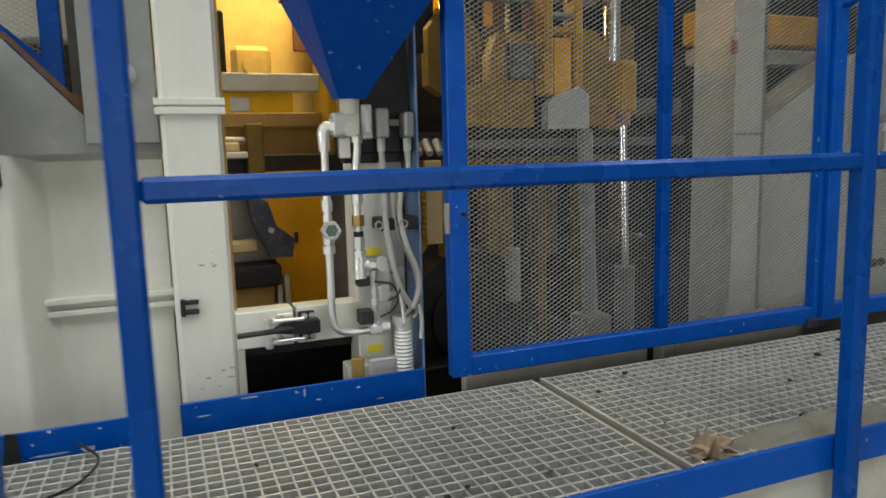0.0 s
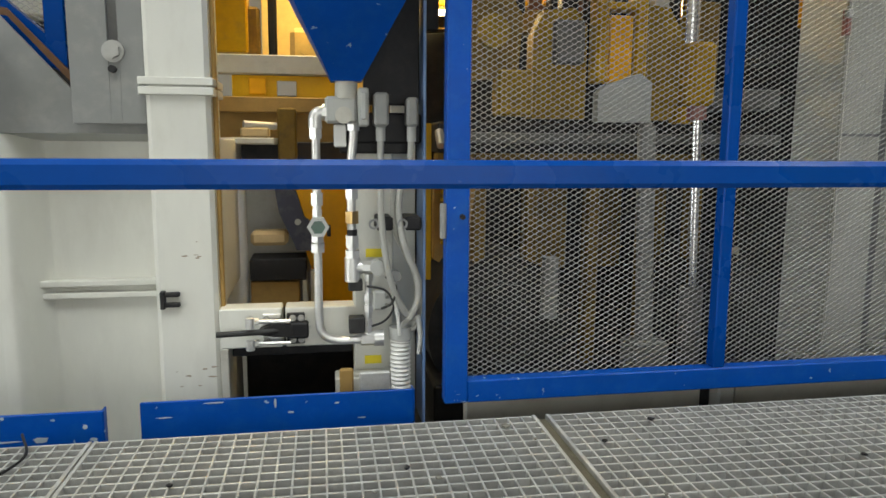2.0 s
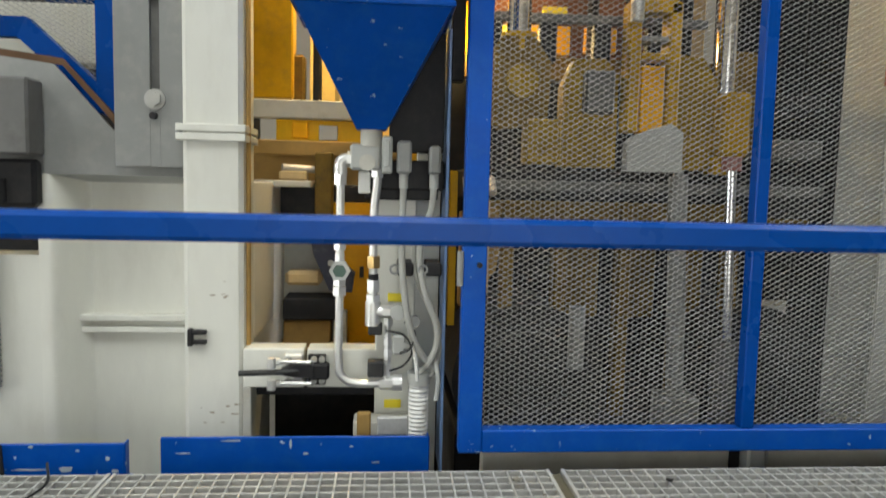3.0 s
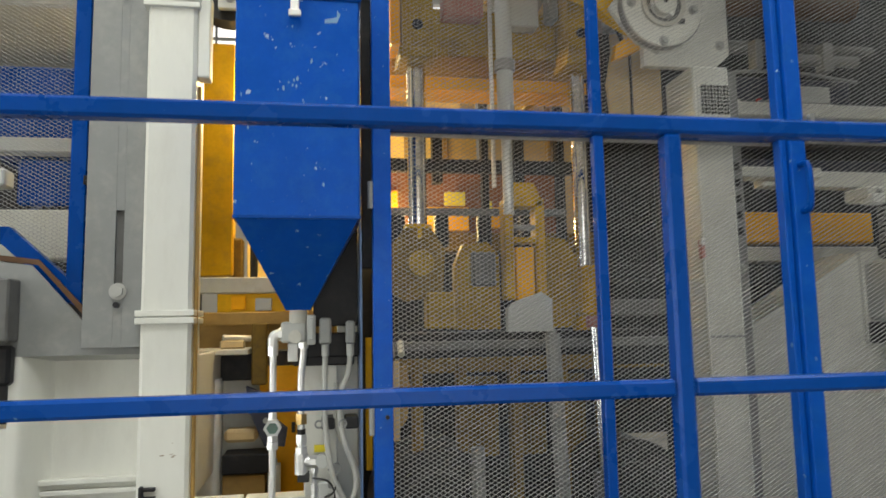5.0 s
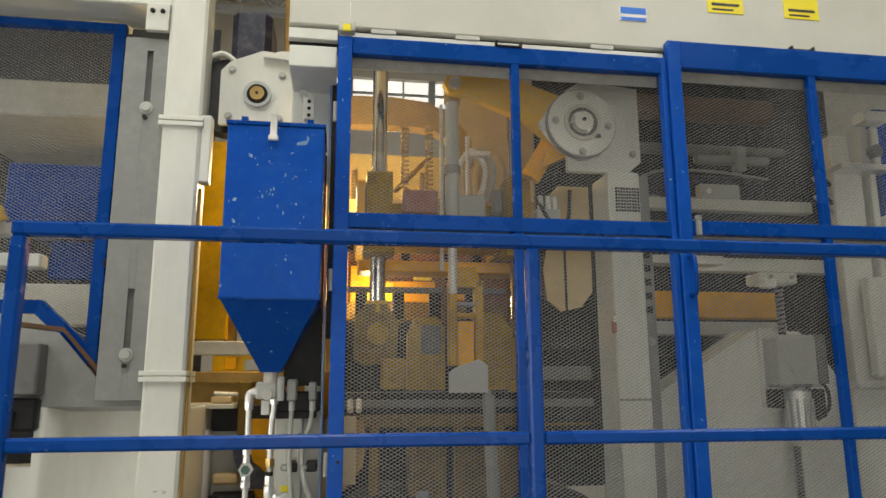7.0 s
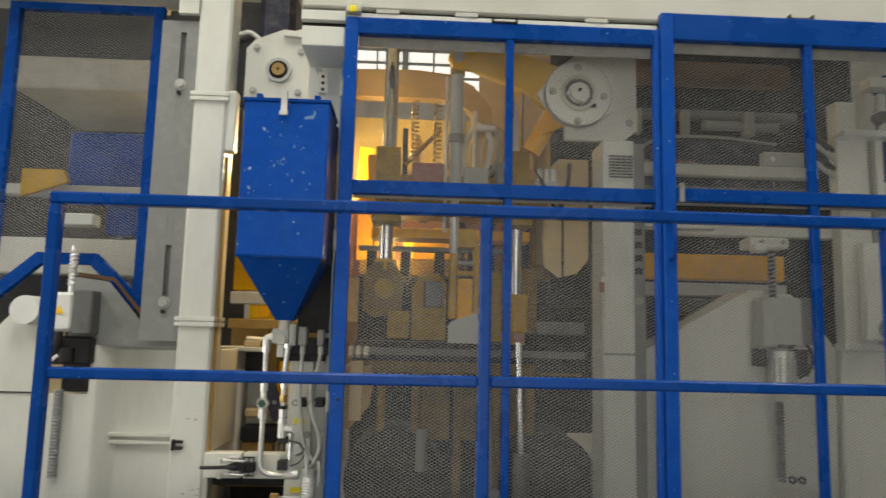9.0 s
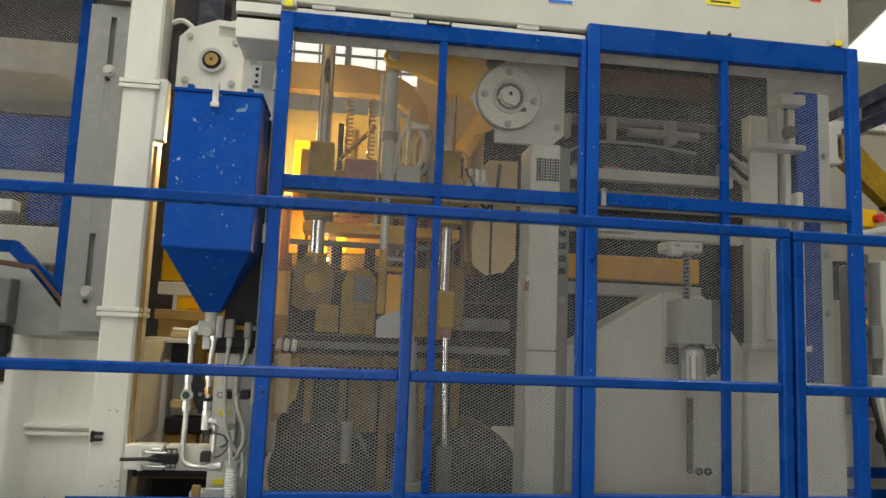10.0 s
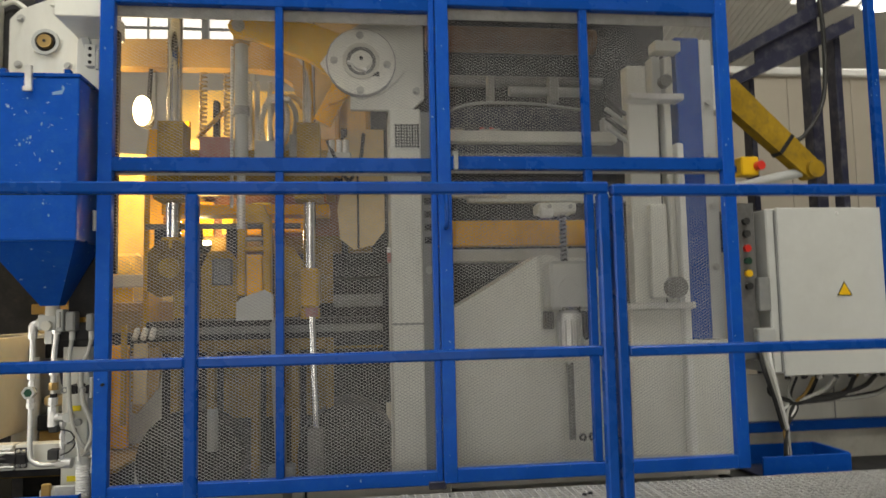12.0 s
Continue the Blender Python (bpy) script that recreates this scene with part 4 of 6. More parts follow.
def build_valves():
    """The hydraulic valve block with its pipes, plugs and hoses."""
    p = thing("valve_post", "cream post that carries the hydraulic valves", "post", (0.75, 2.03, GROUND))
    part("post", box(B(), 0.692, 0.795, 2.0, 2.1, GROUND, 0.66, 0.004), CREAM, p)
    part("base", box(B(), 0.64, 0.80, 1.93, 2.0, -0.05, 0.035, 0.004), CREAM_DIRTY, p)
    part("base_block", box(B(), 0.70, 0.78, 1.92, 1.94, 0.0, 0.05, 0.004), GALV, p)
    part("base_block", box(B(), 0.65, 0.685, 1.92, 1.94, -0.02, 0.06, 0.004), TAN, p)
    for x, z in ((0.745, 0.345), (0.74, 0.06), (0.80, 0.735)):
        part("label", box(B(), x - 0.022, x + 0.022, 1.996, 1.999, z - 0.011, z + 0.011, 0.0004), STICKER, p, "yellow label")
    part("back_sheet", box(B(), 0.795, 0.86, 2.06, 2.08, -0.3, 0.9, 0.002), CREAM, p)
    v = thing("valve_block", "hydraulic valve block with plugs and steel fittings", "valve block", (0.72, 1.95, 0.55))
    part("manifold", box(B(), 0.645, 0.86, 1.95, 2.0, 0.625, 0.70, 0.005), IRON, v)
    part("valve", box(B(), 0.625, 0.70, 1.91, 1.96, 0.672, 0.735, 0.006), GREY_PALE, v)
    part("knob", cyl(B(), (0.668, 1.91, 0.69), (0.668, 1.885, 0.69), 0.020, 14), CREAM_DIRTY, v)
    bm = B()
    box(bm, 0.702, 0.728, 1.895, 1.955, 0.665, 0.755, 0.004)
    box(bm, 0.708, 0.722, 1.885, 1.9, 0.68, 0.745, 0.003)
    part("clamp", bm, GREY_PALE, v)
    for x, w, z0, z1 in ((0.757, 0.036, 0.665, 0.745), (0.832, 0.028, 0.665, 0.735)):
        b = part("plug", box(B(), x - w / 2, x + w / 2, 1.89, 1.95, z0, z1, 0.006), GREY, v)
        part("plug_gland", cyl(B(), (x, 1.92, z0), (x, 1.92, z0 - 0.035), 0.0115, 12), GREY_PALE, b)
    part("small_box", box(B(), 0.645, 0.675, 1.93, 1.96, 0.615, 0.67, 0.003), WHITE_PLASTIC, v)
    part("dark_block", box(B(), 0.66, 0.845, 1.96, 2.0, 0.60, 0.64, 0.004), IRON, v)
    # left pipe
    y = 1.93
    q = thing("hydraulic_pipe", "bent zinc plated pipe with sight glass", "pipe", (0.62, y, 0.1), "hydraulic pipes")
    part("tube", sweep(B(), [(0.602, y, 0.66), (0.602, y, 0.5), (0.602, y, 0.3), (0.602, y, 0.20), (0.61, y, 0.155), (0.645, y, 0.135), (0.72, y, 0.135)], 0.0105, 12, 6), STEEL, q)
    part("elbow", cyl(B(), (0.602, y, 0.665), (0.602, y, 0.635), 0.0165, 6), STEEL, q)
    part("elbow_body", sweep(B(), [(0.602, y, 0.66), (0.602, y, 0.685), (0.612, y, 0.696), (0.645, y, 0.698)], 0.0165, 12, 6), STEEL, q)
    part("nut", cyl(B(), (0.618, y, 0.698), (0.636, y, 0.698), 0.02, 6), STEEL, q)
    for z, r, h in ((0.475, 0.016, 0.03), (0.445, 0.013, 0.02), (0.385, 0.0165, 0.026), (0.36, 0.018, 0.022)):
        part("fitting", cyl(B(), (0.602, y, z), (0.602, y, z + h), r, 6), STEEL, q)
    g = part("sight_glass", cyl(B(), (0.604, y, 0.425), (0.604, y - 0.034, 0.425), 0.021, 24), GREEN_GLASS, q, "green sight glass")
    part("bezel", ring(B(), (0.604, 0.425), 0.0175, 0.026, y - 0.037, y - 0.012, 6), GREY_PALE, g)
    # middle pipe
    q = thing("hydraulic_pipe", "straight zinc plated pipe with brass and steel fittings", "pipe", (0.69, y, 0.3), "hydraulic pipes")
    part("tube", sweep(B(), [(0.692, y, 0.72), (0.692, y, 0.64), (0.685, y, 0.56), (0.685, y, 0.33)], 0.011, 12, 4), STEEL, q)
    for z, r, h, m in ((0.70, 0.016, 0.03, STEEL), (0.655, 0.0165, 0.022, STEEL), (0.49, 0.017, 0.035, STEEL), (0.43, 0.018, 0.03, BRASS), (0.395, 0.014, 0.02, IRON), (0.37, 0.0175, 0.03, STEEL), (0.335, 0.019, 0.028, STEEL)):
        part("fitting", cyl(B(), (0.686 if z < 0.6 else 0.692, y, z), (0.686 if z < 0.6 else 0.692, y, z + h), r, 6), m, q)
    part("tee", cyl(B(), (0.686, y, 0.285), (0.686, y, 0.345), 0.0195, 16), STEEL, q)
    part("tee_branch", cyl(B(), (0.68, y, 0.32), (0.71, y, 0.32), 0.0175, 14), STEEL, q)
    part("side_fitting", cyl(B(), (0.705, y, 0.32), (0.735, y, 0.32), 0.016, 6), STEEL, q)
    part("round_valve", cyl(B(), (0.748, y + 0.01, 0.32), (0.748, y - 0.02, 0.32), 0.0195, 20), GREY_PALE, q)
    part("solenoid", box(B(), 0.675, 0.71, y - 0.015, y + 0.02, 0.262, 0.29, 0.003), BLACK, q)
    part("riser", cyl(B(), (0.725, y, 0.19), (0.725, y, 0.30), 0.009, 6), STEEL, q)
    part("solenoid", box(B(), 0.675, 0.715, y - 0.02, y + 0.02, 0.155, 0.195, 0.003), BLACK, q)
    bm = B()
    cyl(bm, (0.705, y, 0.137), (0.738, y, 0.137), 0.019, 6)
    cyl(bm, (0.738, y, 0.137), (0.762, y, 0.137), 0.021, 14)
    cyl(bm, (0.722, y, 0.15), (0.722, y, 0.19), 0.011, 6)
    part("fitting", bm, STEEL, q)
    part("side_block", box(B(), 0.735, 0.77, y - 0.01, y + 0.03, 0.21, 0.26, 0.005), GREY_PALE, q)
    for x, z, r in ((0.725, 0.285, 0.013), (0.725, 0.235, 0.0125), (0.725, 0.205, 0.012), (0.722, 0.165, 0.014)):
        part("nut", cyl(B(), (x, y, z), (x, y, z + 0.018), r, 6), STEEL, q)
    part("coupling", cyl(B(), (0.76, y, 0.235), (0.785, y, 0.232), 0.012, 6), GREY_PALE, q)
    part("cap", cyl(B(), (0.79, y - 0.01, 0.30), (0.79, y - 0.03, 0.30), 0.014, 14), GREY, q)
    # hoses
    yy = 1.90
    for pts, r, m in (
            ([(0.757, yy + 0.02, 0.635), (0.755, yy, 0.55), (0.757, yy, 0.43), (0.775, yy - 0.01, 0.30), (0.81, yy, 0.215), (0.845, yy + 0.01, 0.185)], 0.0085, HOSE),
            ([(0.832, yy + 0.02, 0.635), (0.825, yy, 0.575), (0.806, yy, 0.53), (0.80, yy + 0.01, 0.45), (0.815, yy, 0.37), (0.842, yy, 0.30), (0.846, yy, 0.24), (0.825, yy, 0.19)], 0.0085, HOSE),
            ([(0.79, yy + 0.03, 0.55), (0.788, yy + 0.02, 0.43), (0.82, yy + 0.02, 0.35), (0.852, yy + 0.02, 0.28), (0.84, yy + 0.02, 0.205), (0.80, yy + 0.02, 0.16)], 0.007, HOSE),
            ([(0.72, yy + 0.01, 0.275), (0.765, yy, 0.265), (0.785, yy, 0.225), (0.765, yy, 0.19), (0.73, yy, 0.175)], 0.0028, BLACK),
            ([(0.765, yy, 0.30), (0.79, yy - 0.01, 0.275), (0.78, yy - 0.01, 0.235), (0.755, yy, 0.22)], 0.003, BLACK),
            ([(0.80, yy + 0.03, 0.40), (0.83, yy + 0.02, 0.33), (0.855, yy + 0.03, 0.24), (0.845, yy + 0.02, 0.17), (0.815, yy + 0.02, 0.15)], 0.006, HOSE),
            ([(0.845, yy, 0.20), (0.852, yy, 0.15), (0.848, yy, 0.10)], 0.006, GREY_PALE),
            ([(0.785, yy, 0.25), (0.795, yy, 0.2), (0.80, yy, 0.15)], 0.005, WHITE_PLASTIC)):
        bm = sweep(B(), pts, r, 10, 8)
        solid("hydraulic_hose", bm, m, "bent hydraulic hose beside the valve block", "hose", "", "valve hoses")
    for x, z in ((0.765, 0.43), (0.835, 0.43)):
        c = thing("hose_clip", "dark plastic hose clip with a ring screw", "clip", (x, 1.95, z - 0.02), "hose clips")
        part("body", box(B(), x - 0.02, x + 0.02, 1.905, 2.0, z - 0.017, z + 0.017, 0.004), IRON, c)
        part("ring_screw", ring(B(), (x - 0.027, z), 0.008, 0.013, 1.90, 1.908, 14), GREY, c)
    bm = sweep(B(), [(0.805, 1.93, 0.135 - 0.0055 * i) for i in range(32)], 0.024, 14, 1, 0.14)
    solid("cable_conduit", bm, WHITE_PLASTIC, "ribbed pale plastic conduit below the valve block", "conduit")
    solid("conduit_head", cyl(B(), (0.805, 1.93, 0.135), (0.805, 1.93, 0.165), 0.029, 16), GREY_PALE, "grey conduit coupling under the hoses", "coupling")


# ---- press, behind the first guard door ----
HEAD_AT = (1.38, 2.3, 1.236)


def build_head():
    """The tamper head, in its lowest place; it slides on the two chromed columns."""
    h = thing("tamper_head", "yellow tamper head sliding on two chromed columns", "press head", HEAD_AT)
    for x, r in ((1.082, 0.056), (1.694, 0.052)):
        bm = B()
        prism(bm, [(x - r, 2.115), (x + r, 2.115), (x + r, 2.26), (x - r, 2.26)], 1.27, 1.595, "z")
        s = part("sleeve", bm, YELLOW_DARK, h)
        part("sleeve_flange", box(B(), x - r - 0.012, x + r + 0.012, 2.10, 2.26, 1.236, 1.272, 0.004), YELLOW_DARK, s)
        part("slot", cyl(B(), (x, 2.117, 1.36), (x, 2.111, 1.36), 0.02, 14), IRON, s)
    part("cross_beam", box(B(), 0.985, 1.79, 2.27, 2.5, 1.31, 1.5, 0.006), YELLOW_DARK, h)
    part("wing_plate", box(B(), 0.985, 1.022, 2.13, 2.27, 1.29, 1.56, 0.004), ORANGE, h)
    part("valve_box", box(B(), 1.19, 1.345, 2.2, 2.27, 1.44, 1.545, 0.005), PINK, h, "faded red valve casing")
    part("valve_box", box(B(), 1.44, 1.56, 2.2, 2.27, 1.415, 1.53, 0.005), GREY_PALE, h, "pale grey valve casing")
    part("valve_box", box(B(), 1.60, 1.64, 2.2, 2.27, 1.45, 1.56, 0.005), GREY, h)
    part("lower_beam", box(B(), 1.0, 1.78, 2.3, 2.46, 1.19, 1.24, 0.004), ORANGE, h)
    part("link", cyl(B(), (1.755, 2.15, 1.60), (1.885, 2.10, 1.83), 0.044, 20), ORANGE, h, "orange lever tube")
    part("guard_plate", prism(B(), [(1.84, 1.52), (1.90, 1.585), (2.045, 1.585), (2.045, 1.10), (1.99, 1.03), (1.90, 1.01), (1.835, 1.06), (1.822, 1.2), (1.85, 1.34)], 2.2, 2.215), BEIGE, h, "pale tan guard plate")
    part("guard_slot", box(B(), 1.915, 1.925, 2.194, 2.2, 1.015, 1.40, 0.001), IRON, h)
    part("hose", sweep(B(), [(1.78, 2.16, 1.52), (1.83, 2.12, 1.4), (1.88, 2.14, 1.33), (1.93, 2.16, 1.42), (1.95, 2.18, 1.56)], 0.009, 8), BLACK, h)
    for x in (1.2, 1.31):
        part("spring", helix(B(), x, 2.24, 1.56, 1.86, 0.015, 0.005, 14), BRASS, h)
    part("brace", cyl(B(), (1.16, 2.3, 1.56), (1.33, 2.3, 1.74), 0.011, 8), TAN, h)
    for x in (1.405, 1.44, 1.5):
        part("rod", cyl(B(), (x, 2.3, 1.5), (x, 2.3, 1.84), 0.012, 10), STEEL, h)
    part("arch", prism(B(), [(0.5, 2.16), (0.5, 2.325), (1.2, 2.34), (1.4, 2.32), (1.55, 2.25), (1.66, 2.11), (1.68, 1.95), (1.58, 1.95), (1.54, 2.08), (1.44, 2.15), (1.3, 2.165)], 3.05, 3.15), TAN, h, "tan arched rear bow")
    part("rear_panel", box(B(), 0.85, 1.45, 3.2, 3.23, 1.36, 1.76, 0.004), YELLOW_PALE, h)
    part("rear_panel", box(B(), 1.46, 2.1, 3.2, 3.23, 1.50, 1.78, 0.004), TAN, h)
    for x, m in ((1.53, WHITE_PLASTIC), (1.57, HOSE), (1.62, BEIGE)):
        part("looped_hose", sweep(B(), [(x - 0.06, 2.36, 1.5), (x - 0.075, 2.34, 1.66), (x - 0.02, 2.30, 1.77), (x + 0.05, 2.30, 1.70), (x + 0.04, 2.33, 1.58), (x - 0.01, 2.36, 1.51)], 0.013, 10), m, h)
    part("hose_clamp", box(B(), 1.50, 1.60, 2.26, 2.30, 1.735, 1.76, 0.004), STEEL, h)
    for x in (1.80, 1.835, 1.865):
        part("fitting", cyl(B(), (x, 2.15, 1.46), (x, 2.15, 1.52), 0.014, 8), STEEL, h)
    part("fitting_block", box(B(), 1.78, 1.89, 2.14, 2.2, 1.40, 1.465, 0.006), GREY_PALE, h)
    for x in (1.0, 1.74):
        part("side_beam", box(B(), x, x + 0.05, 2.5, 3.2, 1.36, 1.48, 0.004), YELLOW_DARK, h)
    return h


def build_press():
    for x, r, z0 in ((1.082, 0.034, 1.05), (1.694, 0.030, 0.72)):
        c = thing("guide_column", "polished chromed guide column of the press", "guide column", (x, 2.19, z0), "press guide columns")
        part("column", cyl(B(), (x, 2.19, z0), (x, 2.19, 2.2), r, 28), CHROME, c)
        part("collar", cyl(B(), (x, 2.19, z0 - 0.03), (x, 2.19, z0 + 0.02), r * 1.5, 24), YELLOW, c)
    r = thing("piston_rod", "bright chromed piston rod in a grey cylinder", "cylinder", (1.725, 2.14, GROUND))
    part("rod", cyl(B(), (1.72, 2.14, 0.2), (1.705, 2.14, 0.72), 0.016, 20), CHROME, r)
    part("gland", cyl(B(), (1.705, 2.14, 0.70), (1.704, 2.14, 0.75), 0.028, 16), PINK, r)
    part("barrel", cyl(B(), (1.722, 2.14, -0.4), (1.72, 2.14, 0.2), 0.036, 20), GREY_DARK, r)
    part("clevis", box(B(), 1.66, 1.74, 2.1, 2.2, 0.74, 0.92, 0.012), YELLOW, r)
    c = thing("lift_cylinder", "grey hydraulic lift cylinder hung from a yellow rocker", "cylinder", (1.395, 2.11, 1.15))
    part("barrel", cyl(B(), (1.395, 2.11, 1.42), (1.395, 2.11, 2.0), 0.03, 20), GREY_PALE, c)
    part("port", cyl(B(), (1.395, 2.11, 1.62), (1.395, 2.11, 1.66), 0.037, 18), GREY, c)
    part("port", cyl(B(), (1.395, 2.11, 1.95), (1.395, 2.11, 2.02), 0.036, 18), TAN, c)
    part("rod", cyl(B(), (1.395, 2.11, 1.1), (1.395, 2.11, 1.42), 0.019, 18), STEEL, c)
    part("pipe", cyl(B(), (1.35, 2.13, 1.2), (1.35, 2.13, 1.95), 0.008, 8), STEEL, c)
    f = thing("lift_fork", "yellow lift fork with a pale grey foot pad", "fork", (1.455, 2.14, 0.69))
    part("tine", box(B(), 1.378, 1.412, 2.11, 2.18, 0.80, 1.16, 0.005), YELLOW, f)
    part("tine", box(B(), 1.492, 1.526, 2.11, 2.18, 0.80, 1.16, 0.005), YELLOW, f)
    part("crown", hull(B(), [(x, y, z) for x, z in ((1.378, 1.13), (1.526, 1.13), (1.49, 1.215), (1.415, 1.215)) for y in (2.11, 2.18)]), YELLOW, f)
    part("bridge", box(B(), 1.412, 1.492, 2.115, 2.175, 1.0, 1.02, 0.003), YELLOW, f)
    part("bridge", box(B(), 1.412, 1.492, 2.115, 2.175, 1.05, 1.065, 0.003), GREY, f)
    part("slide", box(B(), 1.418, 1.486, 2.12, 2.17, 0.80, 0.985, 0.003), ORANGE, f)
    part("pad", prism(B(), [(1.378, 0.69), (1.536, 0.69), (1.536, 0.80), (1.50, 0.825), (1.44, 0.805), (1.40, 0.79), (1.378, 0.77)], 2.09, 2.13), GREY_PALE, f, "pale grey pad")
    p = thing("support_strut", "grey round support strut on a square foot", "strut", (1.57, 2.13, GROUND))
    part("tube", cyl(B(), (1.568, 2.13, 0.04), (1.545, 2.13, 0.68), 0.026, 20), GREY, p)
    part("cap", cyl(B(), (1.545, 2.13, 0.66), (1.544, 2.13, 0.70), 0.021, 16, 0.012), GREY, p)
    part("foot", box(B(), 1.515, 1.625, 2.08, 2.18, GROUND, 0.045, 0.006), GREY, p)
    # mould carrier: yellow plates, dark gaps
    m = thing("mould_carrier", "yellow mould carrier with dusty plates and dark gaps", "mould carrier", (1.35, 2.35, 0.66))
    # plates in darker yellows: shade inside the press is in the colour
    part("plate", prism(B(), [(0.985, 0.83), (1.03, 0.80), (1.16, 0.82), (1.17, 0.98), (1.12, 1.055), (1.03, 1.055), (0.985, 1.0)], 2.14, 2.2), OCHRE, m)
    part("boss", cyl(B(), (1.082, 2.14, 0.93), (1.082, 2.11, 0.93), 0.045, 22), YELLOW_DARK, m)
    part("plate", box(B(), 1.10, 1.20, 2.12, 2.2, 0.705, 0.83, 0.006), YELLOW_DARK, m)
    part("plate", prism(B(), [(1.21, 0.70), (1.37, 0.70), (1.37, 0.96), (1.33, 1.01), (1.24, 1.0), (1.21, 0.93)], 2.17, 2.23), YELLOW_DARK, m)
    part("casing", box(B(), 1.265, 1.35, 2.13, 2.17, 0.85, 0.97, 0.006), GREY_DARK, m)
    part("plate", prism(B(), [(1.535, 0.70), (1.64, 0.70), (1.665, 0.78), (1.665, 0.95), (1.62, 1.02), (1.535, 1.03)], 2.17, 2.23), YELLOW_DARK, m)
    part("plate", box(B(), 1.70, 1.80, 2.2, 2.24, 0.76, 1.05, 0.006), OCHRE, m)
    part("table", box(B(), 0.95, 2.0, 2.24, 2.7, 0.60, 0.69, 0.006), IRON, m)
    part("rail", box(B(), 0.95, 2.03, 2.2, 2.24, 0.628, 0.66, 0.003), GREY_DARK, m)
    part("rail", box(B(), 0.95, 1.65, 2.22, 2.25, 1.115, 1.14, 0.003), GREY_DARK, m)
    for i in range(4):
        x = 0.99 + i * 0.16
        part("stub", box(B(), x, x + 0.05, 2.22, 2.26, 1.0, 1.115, 0.004), IRON, m)
    part("pallet", box(B(), 1.80, 2.03, 2.22, 2.5, 0.56, 0.64, 0.004), IRON, m)
    part("pallet", box(B(), 1.80, 2.03, 2.22, 2.5, 0.74, 0.80, 0.004), GREY_DARK, m)
    part("pallet", box(B(), 1.80, 2.03, 2.22, 2.5, 0.88, 0.93, 0.004), IRON, m)
    part("bracket", prism(B(), [(0.925, 0.565), (1.03, 0.58), (1.045, 0.50), (1.03, 0.40), (0.94, 0.29), (0.925, 0.3)], 2.15, 2.19), TAN, m, "tan side bracket")
    for x in (0.94, 0.975, 1.01):
        part("fitting", cyl(B(), (x, 2.12, 0.62), (x, 2.16, 0.66), 0.012, 10), STEEL, m)
    # vibrator table: tan frames and dark drums
    v = thing("vibrating_table", "dusty vibrating table with dark drums under tan frames", "vibrating table", (1.45, 2.5, GROUND))
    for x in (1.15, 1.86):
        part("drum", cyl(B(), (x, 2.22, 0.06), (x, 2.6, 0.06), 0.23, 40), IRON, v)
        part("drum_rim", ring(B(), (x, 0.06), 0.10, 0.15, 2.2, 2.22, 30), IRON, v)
    # posts, panels and beam in ochre, darkened for the shade down here
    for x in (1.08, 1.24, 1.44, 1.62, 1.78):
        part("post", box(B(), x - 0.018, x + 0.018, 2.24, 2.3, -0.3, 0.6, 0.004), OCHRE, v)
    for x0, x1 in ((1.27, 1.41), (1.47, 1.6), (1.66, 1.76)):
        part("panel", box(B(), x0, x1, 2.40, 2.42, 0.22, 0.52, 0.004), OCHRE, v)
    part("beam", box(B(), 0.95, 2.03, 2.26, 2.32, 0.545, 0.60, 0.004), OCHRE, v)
    part("cylinder", cyl(B(), (1.27, 2.14, 0.12), (1.27, 2.14, 0.30), 0.024, 18), GREY, v)
    for x0, x1 in ((0.96, 1.60), (1.70, 2.265)):
        part("front_plinth", box(B(), x0, x1, 1.85, 1.88, GROUND, 0.0, 0.004), CREAM_DIRTY, v)
    part("plinth_bracket", box(B(), 1.64, 1.688, 1.83, 1.88, GROUND, -0.005, 0.006), GREY_PALE, v)
    # dark plinth and sheet carry the shade under and behind the table
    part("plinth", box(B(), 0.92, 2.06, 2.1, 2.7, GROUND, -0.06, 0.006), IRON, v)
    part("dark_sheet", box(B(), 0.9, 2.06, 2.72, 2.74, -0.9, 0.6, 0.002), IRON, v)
    # rocker arm and arched frame
    a = thing("rocker_arm", "yellow rocker arm between lift cylinder and bearing disc", "rocker arm", (1.65, 2.04, 1.75))
    part("arm", prism(B(), [(1.90, 1.74), (1.78, 1.80), (1.70, 1.865), (1.46, 1.955), (1.37, 1.97), (1.345, 2.01), (1.365, 2.05), (1.43, 2.065), (1.72, 2.03), (1.90, 1.97)], 2.03, 2.075), SUNNY, a)
    part("pin", cyl(B(), (1.395, 2.03, 2.01), (1.395, 2.005, 2.01), 0.027, 18), STEEL, a)
    part("lower_lug", prism(B(), [(1.86, 1.76), (1.80, 1.72), (1.79, 1.66), (1.84, 1.68), (1.92, 1.72)], 2.05, 2.08), ORANGE, a)
    f = thing("press_frame", "tan rear frame of the press with arched top", "press frame", (1.3, 3.1, GROUND))
    # two dark sheets stand in for the deep shade behind the press
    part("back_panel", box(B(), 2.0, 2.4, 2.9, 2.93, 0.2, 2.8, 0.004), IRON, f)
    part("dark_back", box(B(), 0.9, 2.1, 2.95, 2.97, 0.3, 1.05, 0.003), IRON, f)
    # bright orange plates: part of the lamp's glow is in the colour
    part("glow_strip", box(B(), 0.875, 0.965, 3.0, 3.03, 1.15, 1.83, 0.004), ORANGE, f)
